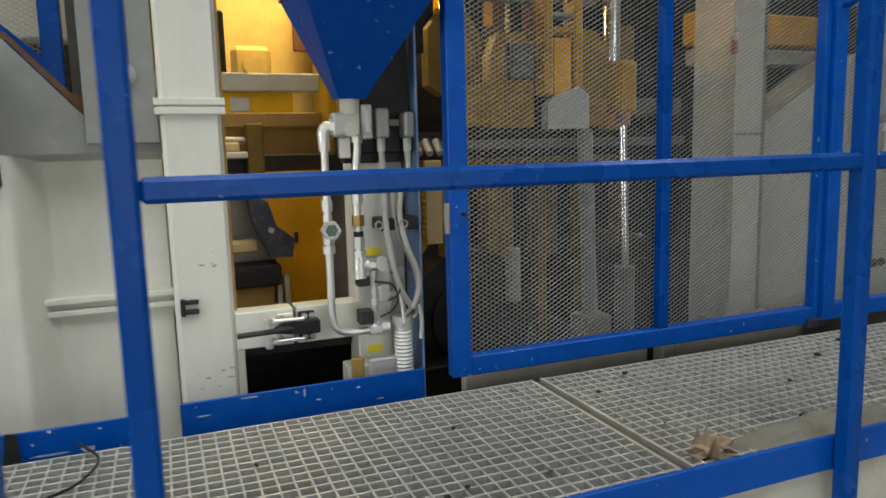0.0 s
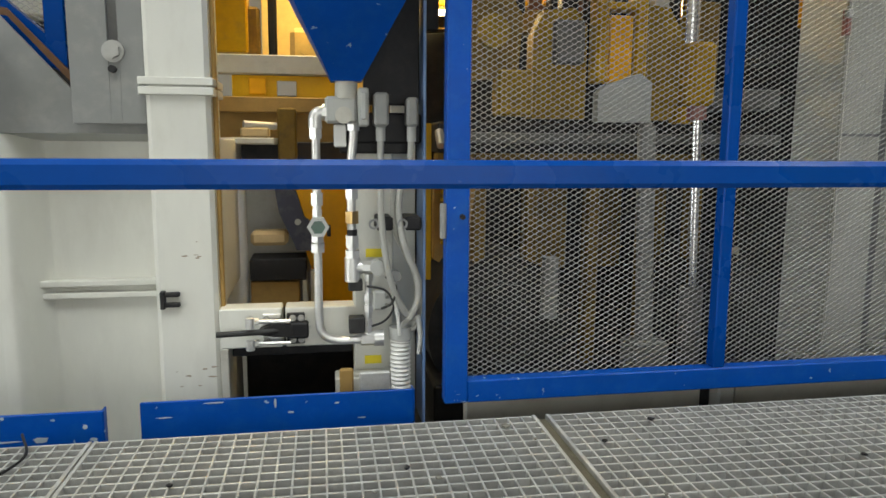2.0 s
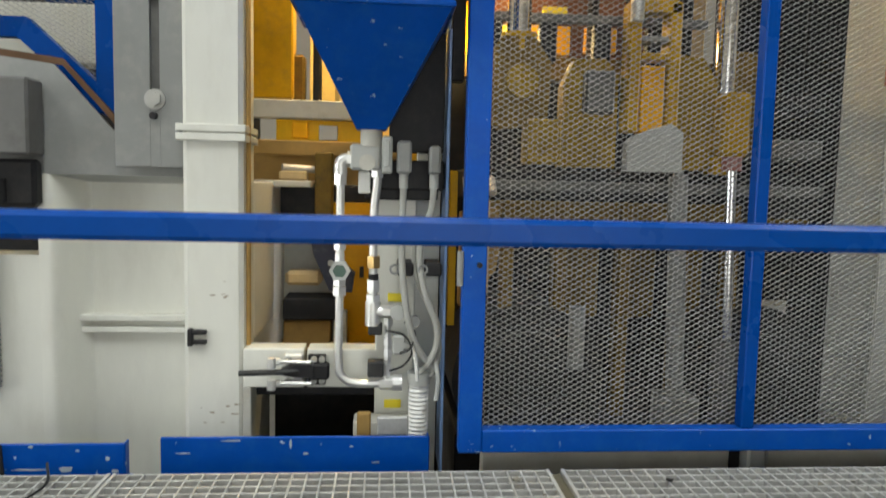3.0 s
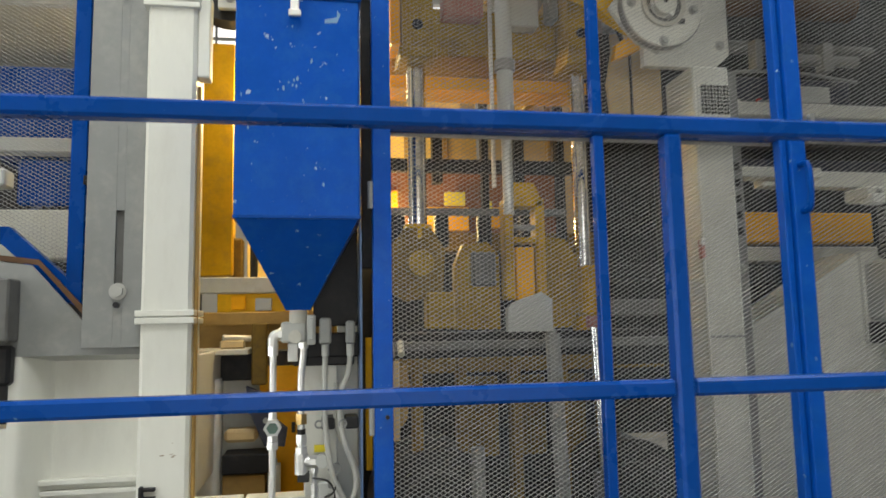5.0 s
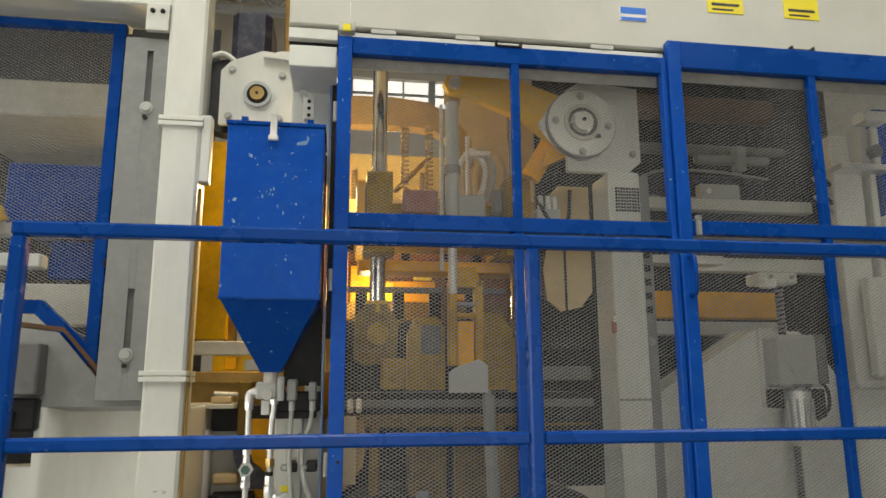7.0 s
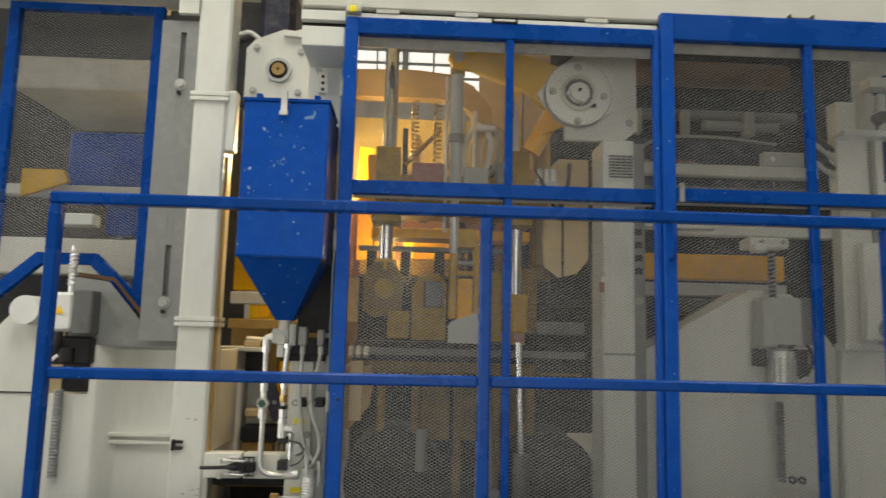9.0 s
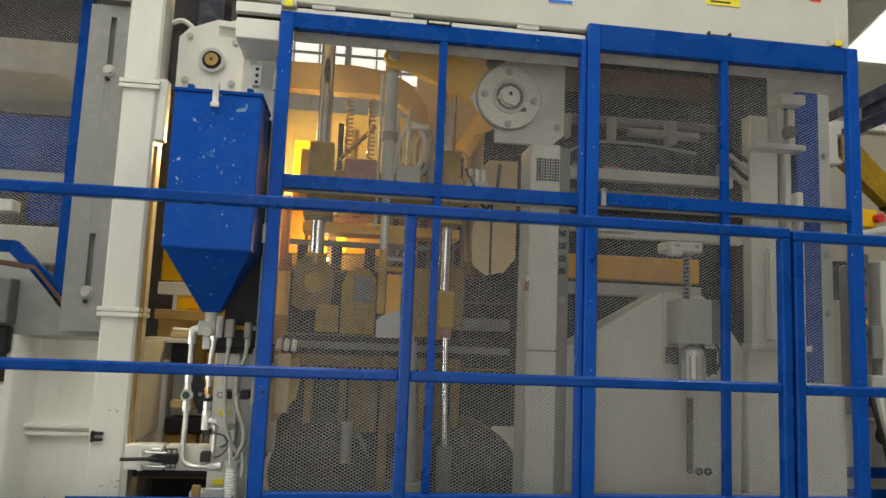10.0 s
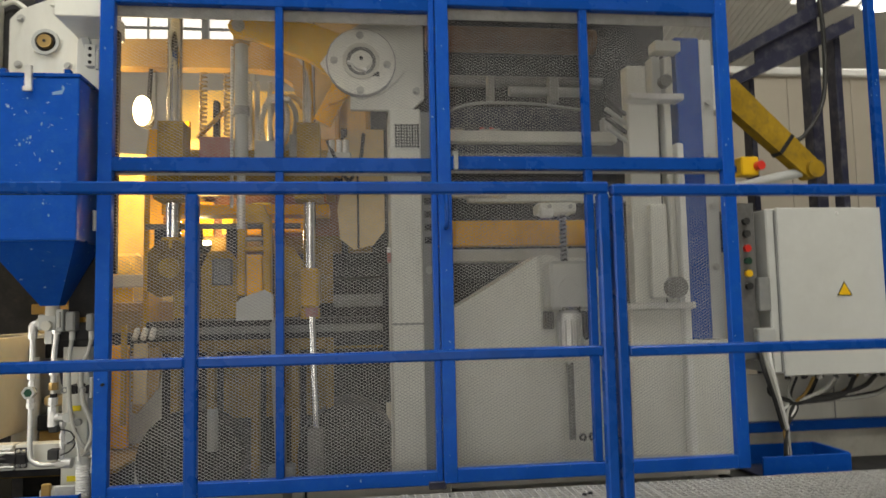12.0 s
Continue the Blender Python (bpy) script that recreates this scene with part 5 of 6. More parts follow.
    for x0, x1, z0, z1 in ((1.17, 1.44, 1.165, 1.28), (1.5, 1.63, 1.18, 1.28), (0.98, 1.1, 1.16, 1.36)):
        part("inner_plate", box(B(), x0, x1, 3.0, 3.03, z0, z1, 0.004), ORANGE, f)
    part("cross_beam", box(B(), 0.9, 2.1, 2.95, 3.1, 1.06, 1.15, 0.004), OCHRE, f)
    part("rear_screen", box(B(), 0.70, 1.62, 3.6, 3.63, 0.6, 2.2, 0.004), YELLOW_PALE, f)
    part("rear_screen", box(B(), 1.62, 2.2, 3.45, 3.48, 0.9, 2.9, 0.004), BEIGE, f)
    for x in (0.98, 1.2, 1.42, 1.78, 1.98):
        part("screen_rib", box(B(), x, x + 0.03, 3.42 if x > 1.6 else 3.57, 3.45 if x > 1.6 else 3.6, 0.9, 2.08, 0.004), TAN, f)
    for x, w, z0, z1 in ((1.13, 0.03, 1.36, 1.9), (1.24, 0.045, 1.36, 1.62), (1.47, 0.03, 1.0, 1.85), (1.62, 0.05, 1.0, 1.7), (1.83, 0.035, 0.9, 1.75)):
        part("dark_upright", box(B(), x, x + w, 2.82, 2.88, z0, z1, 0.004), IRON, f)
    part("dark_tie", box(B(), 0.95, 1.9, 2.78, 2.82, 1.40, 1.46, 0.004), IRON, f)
    part("oxide_sheet", box(B(), 0.74, 1.92, 3.04, 3.06, 1.05, 1.50, 0.003), OXIDE, f, "red-brown sheet")
    part("side_plate", prism(B(), [(2.72, 0.5), (2.98, 0.5), (2.98, 1.6), (2.78, 1.7), (2.72, 1.5)], 0.80, 0.83, "x"), YELLOW, f)
    # what shows beside the column through the tall opening
    part("yellow_post", box(B(), 0.20, 0.36, 2.9, 3.0, 0.95, 2.0, 0.006), YELLOW, f)
    part("yellow_sheet", prism(B(), [(0.49, 0.57), (0.76, 0.57), (0.76, 0.06), (0.57, 0.06), (0.575, 0.2), (0.545, 0.30), (0.515, 0.42)], 2.62, 2.65), ORANGE, f)
    part("slot_mark", box(B(), 0.628, 0.642, 2.612, 2.62, 0.31, 0.35, 0.002), BLACK, f)
    part("grey_drum", cyl(B(), (0.31, 2.56, 0.06), (0.31, 2.56, 0.53), 0.06, 30), WHITE_PLASTIC, f)
    part("dark_arm", prism(B(), [(0.46, 0.50), (0.53, 0.47), (0.555, 0.385), (0.615, 0.335), (0.605, 0.27), (0.53, 0.275), (0.475, 0.40)], 2.54, 2.58), BLUE_DARK, f, "dark blue steel arm")
    part("arm_bolt", cyl(B(), (0.535, 2.54, 0.37), (0.535, 2.525, 0.37), 0.010, 14), BOLT_STEEL, f)
    part("beige_block", box(B(), 0.377, 0.50, 2.58, 2.66, 0.285, 0.335, 0.012), BEIGE, f)
    part("dark_tray", box(B(), 0.378, 0.56, 2.52, 2.66, 0.178, 0.25, 0.004), IRON, f)
    part("tan_box", box(B(), 0.378, 0.535, 2.54, 2.62, 0.075, 0.172, 0.004), TAN, f)
    for x in (0.545, 0.572):
        part("pale_post", box(B(), x, x + 0.018, 2.54, 2.58, 0.06, 0.205, 0.003), CREAM_DIRTY, f)
    part("pale_slab", box(B(), 0.30, 0.60, 2.46, 2.52, 0.06, 0.085, 0.004), CREAM_DIRTY, f)
    part("dark_beam", box(B(), 0.3, 0.86, 2.66, 2.78, 0.515, 0.63, 0.004), IRON, f)
    part("brown_pillar", box(B(), 0.475, 0.535, 2.58, 2.65, 0.50, 0.74, 0.006), OCHRE, f)
    part("shade_sheet", box(B(), 0.2, 0.9, 2.93, 2.95, 0.5, 0.79, 0.003), TAN, f)
    part("clutter_block", box(B(), 0.36, 0.45, 2.55, 2.62, 0.642, 0.675, 0.006), BEIGE, f)
    part("clutter_rod", cyl(B(), (0.37, 2.56, 0.685), (0.47, 2.6, 0.68), 0.012, 10), STEEL, f)
    part("grey_beam", box(B(), 0.2, 0.80, 2.86, 2.92, 0.872, 0.94, 0.004), CREAM_DIRTY, f)
    part("beige_beam", box(B(), 0.2, 0.80, 2.84, 2.90, 0.735, 0.79, 0.004), TAN, f)
    part("ledge", box(B(), 0.2, 0.47, 2.5, 2.8, 0.62, 0.642, 0.004), CREAM_DIRTY, f)
    part("cast_block", box(B(), 0.50, 0.66, 3.12, 3.2, 0.92, 1.08, 0.02), YELLOW_PALE, f, "pale yellow casting")
    part("cast_boss", cyl(B(), (0.58, 3.12, 1.0), (0.58, 3.10, 1.0), 0.04, 22), YELLOW_PALE, f)
    part("brown_casting", box(B(), 0.34, 0.40, 2.94, 3.0, 0.93, 1.12, 0.01), OCHRE, f)
    part("brown_casting", box(B(), 0.43, 0.46, 2.94, 3.0, 0.93, 1.18, 0.008), IRON, f)
    part("small_plate", box(B(), 0.36, 0.42, 2.875, 2.885, 0.80, 0.862, 0.003), ORANGE, f)
    part("small_plate", box(B(), 0.46, 0.53, 2.875, 2.885, 0.795, 0.85, 0.003), GREY_PALE, f)
    part("yellow_plate", box(B(), 0.30, 0.70, 2.89, 2.899, 0.79, 0.87, 0.003), SUNNY, f)
    # sheet near the lamp, its brightness partly painted in
    part("bright_sheet", box(B(), 0.38, 0.86, 3.3, 3.32, 0.8, 1.7, 0.003), YELLOW_PALE, f)
    part("edge_post", box(B(), 0.889, 0.910, 2.1, 2.12, 0.25, 0.68, 0.002), YELLOW, f)
    part("comb_plate", box(B(), 0.945, 1.0, 2.09, 2.11, 0.34, 0.60, 0.003), BEIGE, f)
    for i in range(12):
        part("tooth", box(B(), 0.936, 0.946, 2.092, 2.108, 0.35 + i * 0.02, 0.36 + i * 0.02, 0.001), YELLOW, f)
    part("opening_back", box(B(), 0.2, 0.9, 2.79, 2.81, 0.05, 0.56, 0.003), CREAM_DIRTY, f)
    part("opening_floor", box(B(), 0.20, 0.86, 2.17, 2.78, 0.035, 0.055, 0.003), OCHRE, f)
    # dark sheets put the hatch opening's shade into the colour
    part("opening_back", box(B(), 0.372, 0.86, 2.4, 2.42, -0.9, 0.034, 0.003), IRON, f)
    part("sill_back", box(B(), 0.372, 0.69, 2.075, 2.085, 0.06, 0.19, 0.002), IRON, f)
    # small bright yellow plates paint the lamp-lit spots on the back
    for x0, x1, z0, z1 in ((1.15, 1.21, 1.17, 1.27), (1.32, 1.42, 1.285, 1.35), (1.52, 1.55, 1.25, 1.31)):
        part("bright_plate", box(B(), x0, x1, 2.985, 3.0, z0, z1, 0.002), STICKER, f)
    l = thing("work_lamp", "lit warm work lamp with wire guard inside the press", "lamp", (0.72, 2.9, 1.8))
    part("glass", hull(B(), [(0.72 + 0.05 * math.cos(a) * k, 2.955 - 0.02 * k, 1.87 + 0.085 * math.sin(a) * k) for k in (0.8, 1.0) for a in (radians(i * 18) for i in range(20))]), LAMP_GLASS, l)
    part("housing", cyl(B(), (0.72, 3.06, 1.82), (0.72, 2.975, 1.84), 0.03, 20, 0.055), BLACK, l)
    part("stem", cyl(B(), (0.72, 3.04, 1.82), (0.72, 3.1, 2.2), 0.012, 10), BLACK, l)


def build_low_lamp():
    l = thing("work_lamp", "lit warm work lamp low in the press, under the yellow plates", "lamp", (1.08, 2.88, 1.06), "work lamps")
    part("housing", cyl(B(), (1.08, 2.88, 1.06), (1.08, 2.87, 1.10), 0.025, 20, 0.04), BLACK, l)
    part("glass", cyl(B(), (1.08, 2.87, 1.10), (1.08, 2.867, 1.12), 0.032, 20), LAMP_GLASS, l)


def build_disc():
    d = thing("bearing_housing", "cream bearing housing with a large bolted disc", "bearing", (2.02, 1.96, 1.62))
    part("plate", prism(B(), [(1.89, 1.632), (2.165, 1.632), (2.225, 1.685), (2.225, 2.03), (1.96, 2.05), (1.89, 2.0)], 2.02, 2.05), CREAM, d)
    part("lug_plate", prism(B(), [(1.758, 1.835), (1.80, 1.775), (1.86, 1.71), (1.94, 1.675), (2.03, 1.70), (2.10, 1.76), (2.145, 1.815), (2.10, 1.89), (2.03, 1.965), (1.94, 1.99), (1.86, 1.955), (1.80, 1.895)], 1.995, 2.02), CREAM, d)
    part("disc", cyl(B(), (1.94, 1.995, 1.832), (1.94, 1.955, 1.832), 0.150, 48), CREAM, d)
    # darker rim and flat groove ring: edge shade of the disc is painted in
    part("rim", ring(B(), (1.94, 1.832), 0.146, 0.155, 1.962, 1.99, 48), GREY, d)
    part("step_ring", ring(B(), (1.94, 1.832), 0.066, 0.082, 1.945, 1.955, 36), CREAM_DIRTY, d)
    part("groove", ring(B(), (1.94, 1.832), 0.05, 0.066, 1.952, 1.9555, 36), GREY_DARK, d)
    part("hub", cyl(B(), (1.94, 1.955, 1.832), (1.94, 1.93, 1.832), 0.042, 24), CREAM, d)
    part("hub_pin", cyl(B(), (1.94, 1.93, 1.838), (1.94, 1.927, 1.838), 0.009, 12), IRON, d)
    part("grease_nipple", cyl(B(), (1.955, 1.95, 1.785), (1.955, 1.92, 1.785), 0.008, 10), STEEL, d)
    part("grease_nipple", cyl(B(), (1.885, 1.95, 1.82), (1.885, 1.925, 1.82), 0.007, 10), STEEL, d)
    part("label", box(B(), 1.985, 2.02, 1.952, 1.9545, 1.765, 1.785, 0.0005), PRINT, d)
    for x, z in ((1.935, 1.952), (1.935, 1.70), (1.82, 1.835), (2.055, 1.82)):
        bolt(d, x, 1.955, z, 0.012)
    bolt(d, 2.19, 2.02, 1.72, 0.012)
    p = thing("machine_post", "pale cream post with a square vent and side slot", "post", (2.16, 2.08, GROUND))
    part("front_sheet", box(B(), 2.062, 2.205, 2.0, 2.2, GROUND, 1.632, 0.006), CREAM, p)
    part("side_sheet", box(B(), 2.208, 2.27, 2.05, 2.2, GROUND, 1.632, 0.003), GREY, p)
    part("vent_frame", box(B(), 2.075, 2.2, 1.994, 2.0, 1.44, 1.56, 0.002), CREAM, p)
    bm = B()
    for i in range(9):
        for j in range(8):
            x, z = 2.088 + i * 0.0124, 1.452 + j * 0.0138
            box(bm, x, x + 0.0095, 1.991, 1.9945, z, z + 0.0105, 0.001)
    part("vent_grid", bm, IRON, p)
    part("groove", box(B(), 2.06, 2.21, 1.996, 1.9995, 0.655, 0.664, 0.001), GREY, p)
    part("edge_cable", sweep(B(), [(2.058, 1.99, 1.02), (2.056, 1.985, 0.6), (2.06, 1.985, 0.3), (2.058, 1.99, 0.05)], 0.007, 8), CREAM_DIRTY, p)
    part("red_clip", box(B(), 2.045, 2.062, 1.98, 2.0, 0.93, 1.0, 0.003), PINK, p)
    part("white_clip", box(B(), 2.045, 2.062, 1.975, 1.995, 0.975, 1.0, 0.003), WHITE_PLASTIC, p)
    part("foot_plate", box(B(), 2.02, 2.3, 1.9, 2.1, -0.08, 0.0, 0.004), CREAM_DIRTY, p)
    bolt(p, 2.24, 2.05, 0.9, 0.013)
    for i in range(5):
        part("rung", box(B(), 2.22, 2.255, 2.044, 2.05, 1.02 + i * 0.06, 1.05 + i * 0.06, 0.002), IRON, p)


# ---- drive, behind the sliding door ----
def build_lift_drive():
    g = thing("lift_drive", "cream slanted housing with gear motor and lifting screw", "gear drive", (2.75, 2.1, GROUND))
    part("housing", prism(B(), [(2.275, GROUND), (2.84, GROUND), (2.84, 0.965), (2.765, 0.965), (2.275, 0.675)], 2.1, 2.3), CREAM, g)
    part("side_sheet", prism(B(), [(2.845, GROUND), (3.16, GROUND), (3.2, 0.70), (3.06, 0.90), (2.99, 0.955), (2.845, 0.955)], 2.14, 2.3), CREAM, g)
    part("fold", box(B(), 2.755, 2.768, 2.085, 2.1, 0.62, 0.965, 0.003), CREAM, g)
    part("gearbox", box(B(), 2.785, 2.99, 1.985, 2.13, 0.705, 0.93, 0.014), GREY_PALE, g)
    part("gear_face", ring(B(), (2.885, 0.80), 0.03, 0.06, 1.978, 1.985, 26), GREY_PALE, g)
    part("small_box", box(B(), 2.77, 2.80, 2.0, 2.09, 0.62, 0.70, 0.004), IRON, g)
    m = part("motor", cyl(B(), (2.88, 2.03, 0.52), (2.88, 2.03, 0.69), 0.055, 28), STEEL, g)
    for i in range(14):
        a = radians(i * 26)
        x, y = 2.88 + 0.057 * math.cos(a), 2.03 + 0.057 * math.sin(a)
        part("cooling_fin", box(B(), x - 0.003, x + 0.003, y - 0.006, y + 0.006, 0.525, 0.66, 0.001), GREY_PALE, m)
    part("motor_flange", cyl(B(), (2.88, 2.03, 0.69), (2.88, 2.03, 0.72), 0.042, 22, 0.065), CHROME, g)
    part("cable", sweep(B(), [(2.95, 2.0, 0.74), (2.985, 1.98, 0.70), (2.985, 1.98, 0.62), (2.94, 2.0, 0.57)], 0.008, 8), BLACK, g)
    part("terminal_box", box(B(), 2.93, 2.985, 1.99, 2.05, 0.58, 0.70, 0.005), IRON, g)
    part("cooling_grid", box(B(), 2.955, 3.0, 1.975, 2.0, 0.72, 0.93, 0.003), GREY_DARK, g)
    part("screw", helix(B(), 2.885, 2.1, 0.94, 1.16, 0.015, 0.006, 11), GREY, g)
    part("screw_core", cyl(B(), (2.885, 2.1, 0.92), (2.885, 2.1, 1.16), 0.015, 14), IRON, g)
    part("nut_block", box(B(), 2.75, 2.93, 2.02, 2.14, 1.155, 1.205, 0.008), CREAM, g)
    part("nut_lug", box(B(), 2.755, 2.815, 2.0, 2.05, 1.135, 1.175, 0.006), WHITE_PLASTIC, g)
    for x in (2.80, 2.90):
        bolt(g, x, 2.02, 1.185, 0.007)
    part("dust_hose", sweep(B(), [(2.893, 2.085, 0.46 - 0.0065 * i) for i in range(55)], 0.014, 10, 1, 0.3), GREY_DARK, g, "ribbed grey hose")
    for x in (2.945, 2.99):
        bm = ring(B(), (x, 0.115), 0.008, 0.018, 2.09, 2.1, 18)
        part("grommet", bm, IRON, g)
    part("base_lip", box(B(), 2.275, 3.6, 1.98, 2.1, -0.06, 0.02, 0.004), CREAM_DIRTY, g)
    # guide column
    c = thing("guide_tower", "pale guide tower with shelf brackets and a blue post", "tower", (3.4, 2.12, GROUND))
    part("left_sheet", box(B(), 3.24, 3.393, 2.12, 2.2, 0.70, 1.90, 0.005), CREAM, c)
    part("right_sheet", box(B(), 3.42, 3.453, 2.10, 2.2, 0.70, 1.90, 0.005), CREAM, c)
    # dark strip in place of the shade between the two sheets
    part("slot_back", box(B(), 3.393, 3.42, 2.16, 2.2, 0.70, 1.90, 0.001), IRON, c)
    part("edge", box(B(), 3.455, 3.49, 2.06, 2.16, GROUND, 1.5, 0.006), WHITE_PLASTIC, c)
    part("shelf", box(B(), 3.22, 3.49, 2.03, 2.12, 1.705, 1.735, 0.004), STEEL, c)
    part("shelf", box(B(), 3.18, 3.50, 2.03, 2.12, 0.70, 0.73, 0.004), STEEL, c)
    part("top_block", box(B(), 3.335, 3.38, 2.04, 2.12, 1.735, 1.92, 0.005), GREY_PALE, c)
    part("top_block", box(B(), 3.40, 3.44, 2.04, 2.12, 1.735, 1.92, 0.005), CREAM, c)
    part("knob", cyl(B(), (3.39, 2.0, 1.79), (3.39, 2.05, 1.79), 0.03, 20), GREY_DARK, c)
    part("knob", cyl(B(), (3.40, 2.0, 0.80), (3.40, 2.08, 0.80), 0.05, 22), GREY_DARK, c)
    part("bracket", box(B(), 3.3, 3.385, 2.05, 2.1, 0.75, 1.2, 0.006), CREAM, c)
    part("base_box", box(B(), 3.2, 3.455, 2.1, 2.3, GROUND, 0.70, 0.006), CREAM, c)
    part("base_box", box(B(), 3.495, 3.72, 2.1, 2.3, GROUND, 0.545, 0.006), CREAM, c)
    part("blue_post", box(B(), 3.497, 3.625, 2.12, 2.25, 0.55, 2.05, 0.005), BLUE, c, "blue painted post")
    part("grey_post", box(B(), 3.632, 3.70, 2.14, 2.25, 0.55, 2.05, 0.004), GREY_PALE, c)
    for z in (1.2, 1.45, 1.72, 0.9):
        bolt(c, 3.665, 2.14, z, 0.013)
    for i in range(4):
        part("spring_bar", cyl(B(), (3.12, 2.1, 1.72 - 0.045 * i), (3.24, 2.15, 1.66 - 0.045 * i), 0.011, 10), GREY_PALE if i % 2 else BLACK, c)
    part("plate", box(B(), 3.34, 3.47, 2.0, 2.08, 1.935, 1.985, 0.003), CREAM, c)
    # carriage and rails
    r = thing("carriage", "dusty carriage with rails, rollers and an orange beam", "carriage", (2.8, 2.5, 1.0))
    part("rail", box(B(), 2.28, 3.25, 2.3, 2.36, 1.555, 1.612, 0.004), CREAM, r)
    part("rail_low", box(B(), 2.28, 3.25, 2.32, 2.4, 1.44, 1.50, 0.004), GREY_DARK, r)
    part("rail", box(B(), 2.28, 2.62, 2.08, 2.16, 1.245, 1.285, 0.004), CREAM, r)
    part("rail", box(B(), 2.45, 3.25, 2.2, 2.26, 1.235, 1.30, 0.004), CREAM, r)
    part("orange_beam", box(B(), 2.28, 3.12, 2.42, 2.52, 1.04, 1.17, 0.006), ORANGE, r)
    part("cream_beam", box(B(), 2.28, 3.12, 2.40, 2.5, 0.955, 1.02, 0.006), CREAM_DIRTY, r)
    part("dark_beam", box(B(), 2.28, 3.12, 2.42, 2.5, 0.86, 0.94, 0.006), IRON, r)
    part("belt", box(B(), 2.28, 3.2, 2.34, 2.4, 1.32, 1.38, 0.004), BLUE_DARK, r)
    part("roller", cyl(B(), (2.30, 2.5, 1.93), (3.25, 2.5, 1.93), 0.03, 20), GREY_DARK, r)
    part("roller", cyl(B(), (2.30, 2.6, 2.2), (3.25, 2.6, 2.2), 0.07, 20), RUST, r)
    for x, w in ((2.36, 0.02), (2.60, 0.035), (2.93, 0.05)):
        part("hanger", box(B(), x, x + w, 2.40, 2.46, 1.80, 1.93, 0.003), GREY, r)
    part("cylinder", cyl(B(), (2.72, 2.44, 1.86), (3.12, 2.44, 1.86), 0.026, 16), GREY, r)
    part("pipe", sweep(B(), [(2.34, 2.42, 1.70), (2.5, 2.42, 1.78), (2.8, 2.42, 1.79), (3.1, 2.42, 1.76)], 0.008, 8), GREY, r)
    for x in (2.38, 2.42, 2.55, 2.6):
        part("stud", cyl(B(), (x, 2.33, 1.612), (x, 2.33, 1.632), 0.012, 10), CHROME if x < 2.5 else RED, r)
    for x0, x1 in ((2.36, 2.45), (2.53, 2.64)):
        part("bright_strip", box(B(), x0, x1, 2.305, 2.32, 1.612, 1.622, 0.002), CHROME, r)
    # dark sheet for the shade behind the carriage; also stops daylight from the back
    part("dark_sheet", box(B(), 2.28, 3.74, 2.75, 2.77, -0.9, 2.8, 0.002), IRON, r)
    part("blue_bin", box(B(), 2.36, 3.12, 2.48, 2.72, 1.52, 1.79, 0.01), BLUE_DARK, r)
    k = thing("slide_block", "pale grey block sliding along the carriage rail", "block", (2.765, 2.33, 1.612))
    part("block", box(B(), 2.66, 2.87, 2.305, 2.36, 1.613, 1.69, 0.006), GREY_PALE, k)
    part("knob", cyl(B(), (2.70, 2.305, 1.65), (2.70, 2.295, 1.65), 0.012, 12), STEEL, k)
    return k


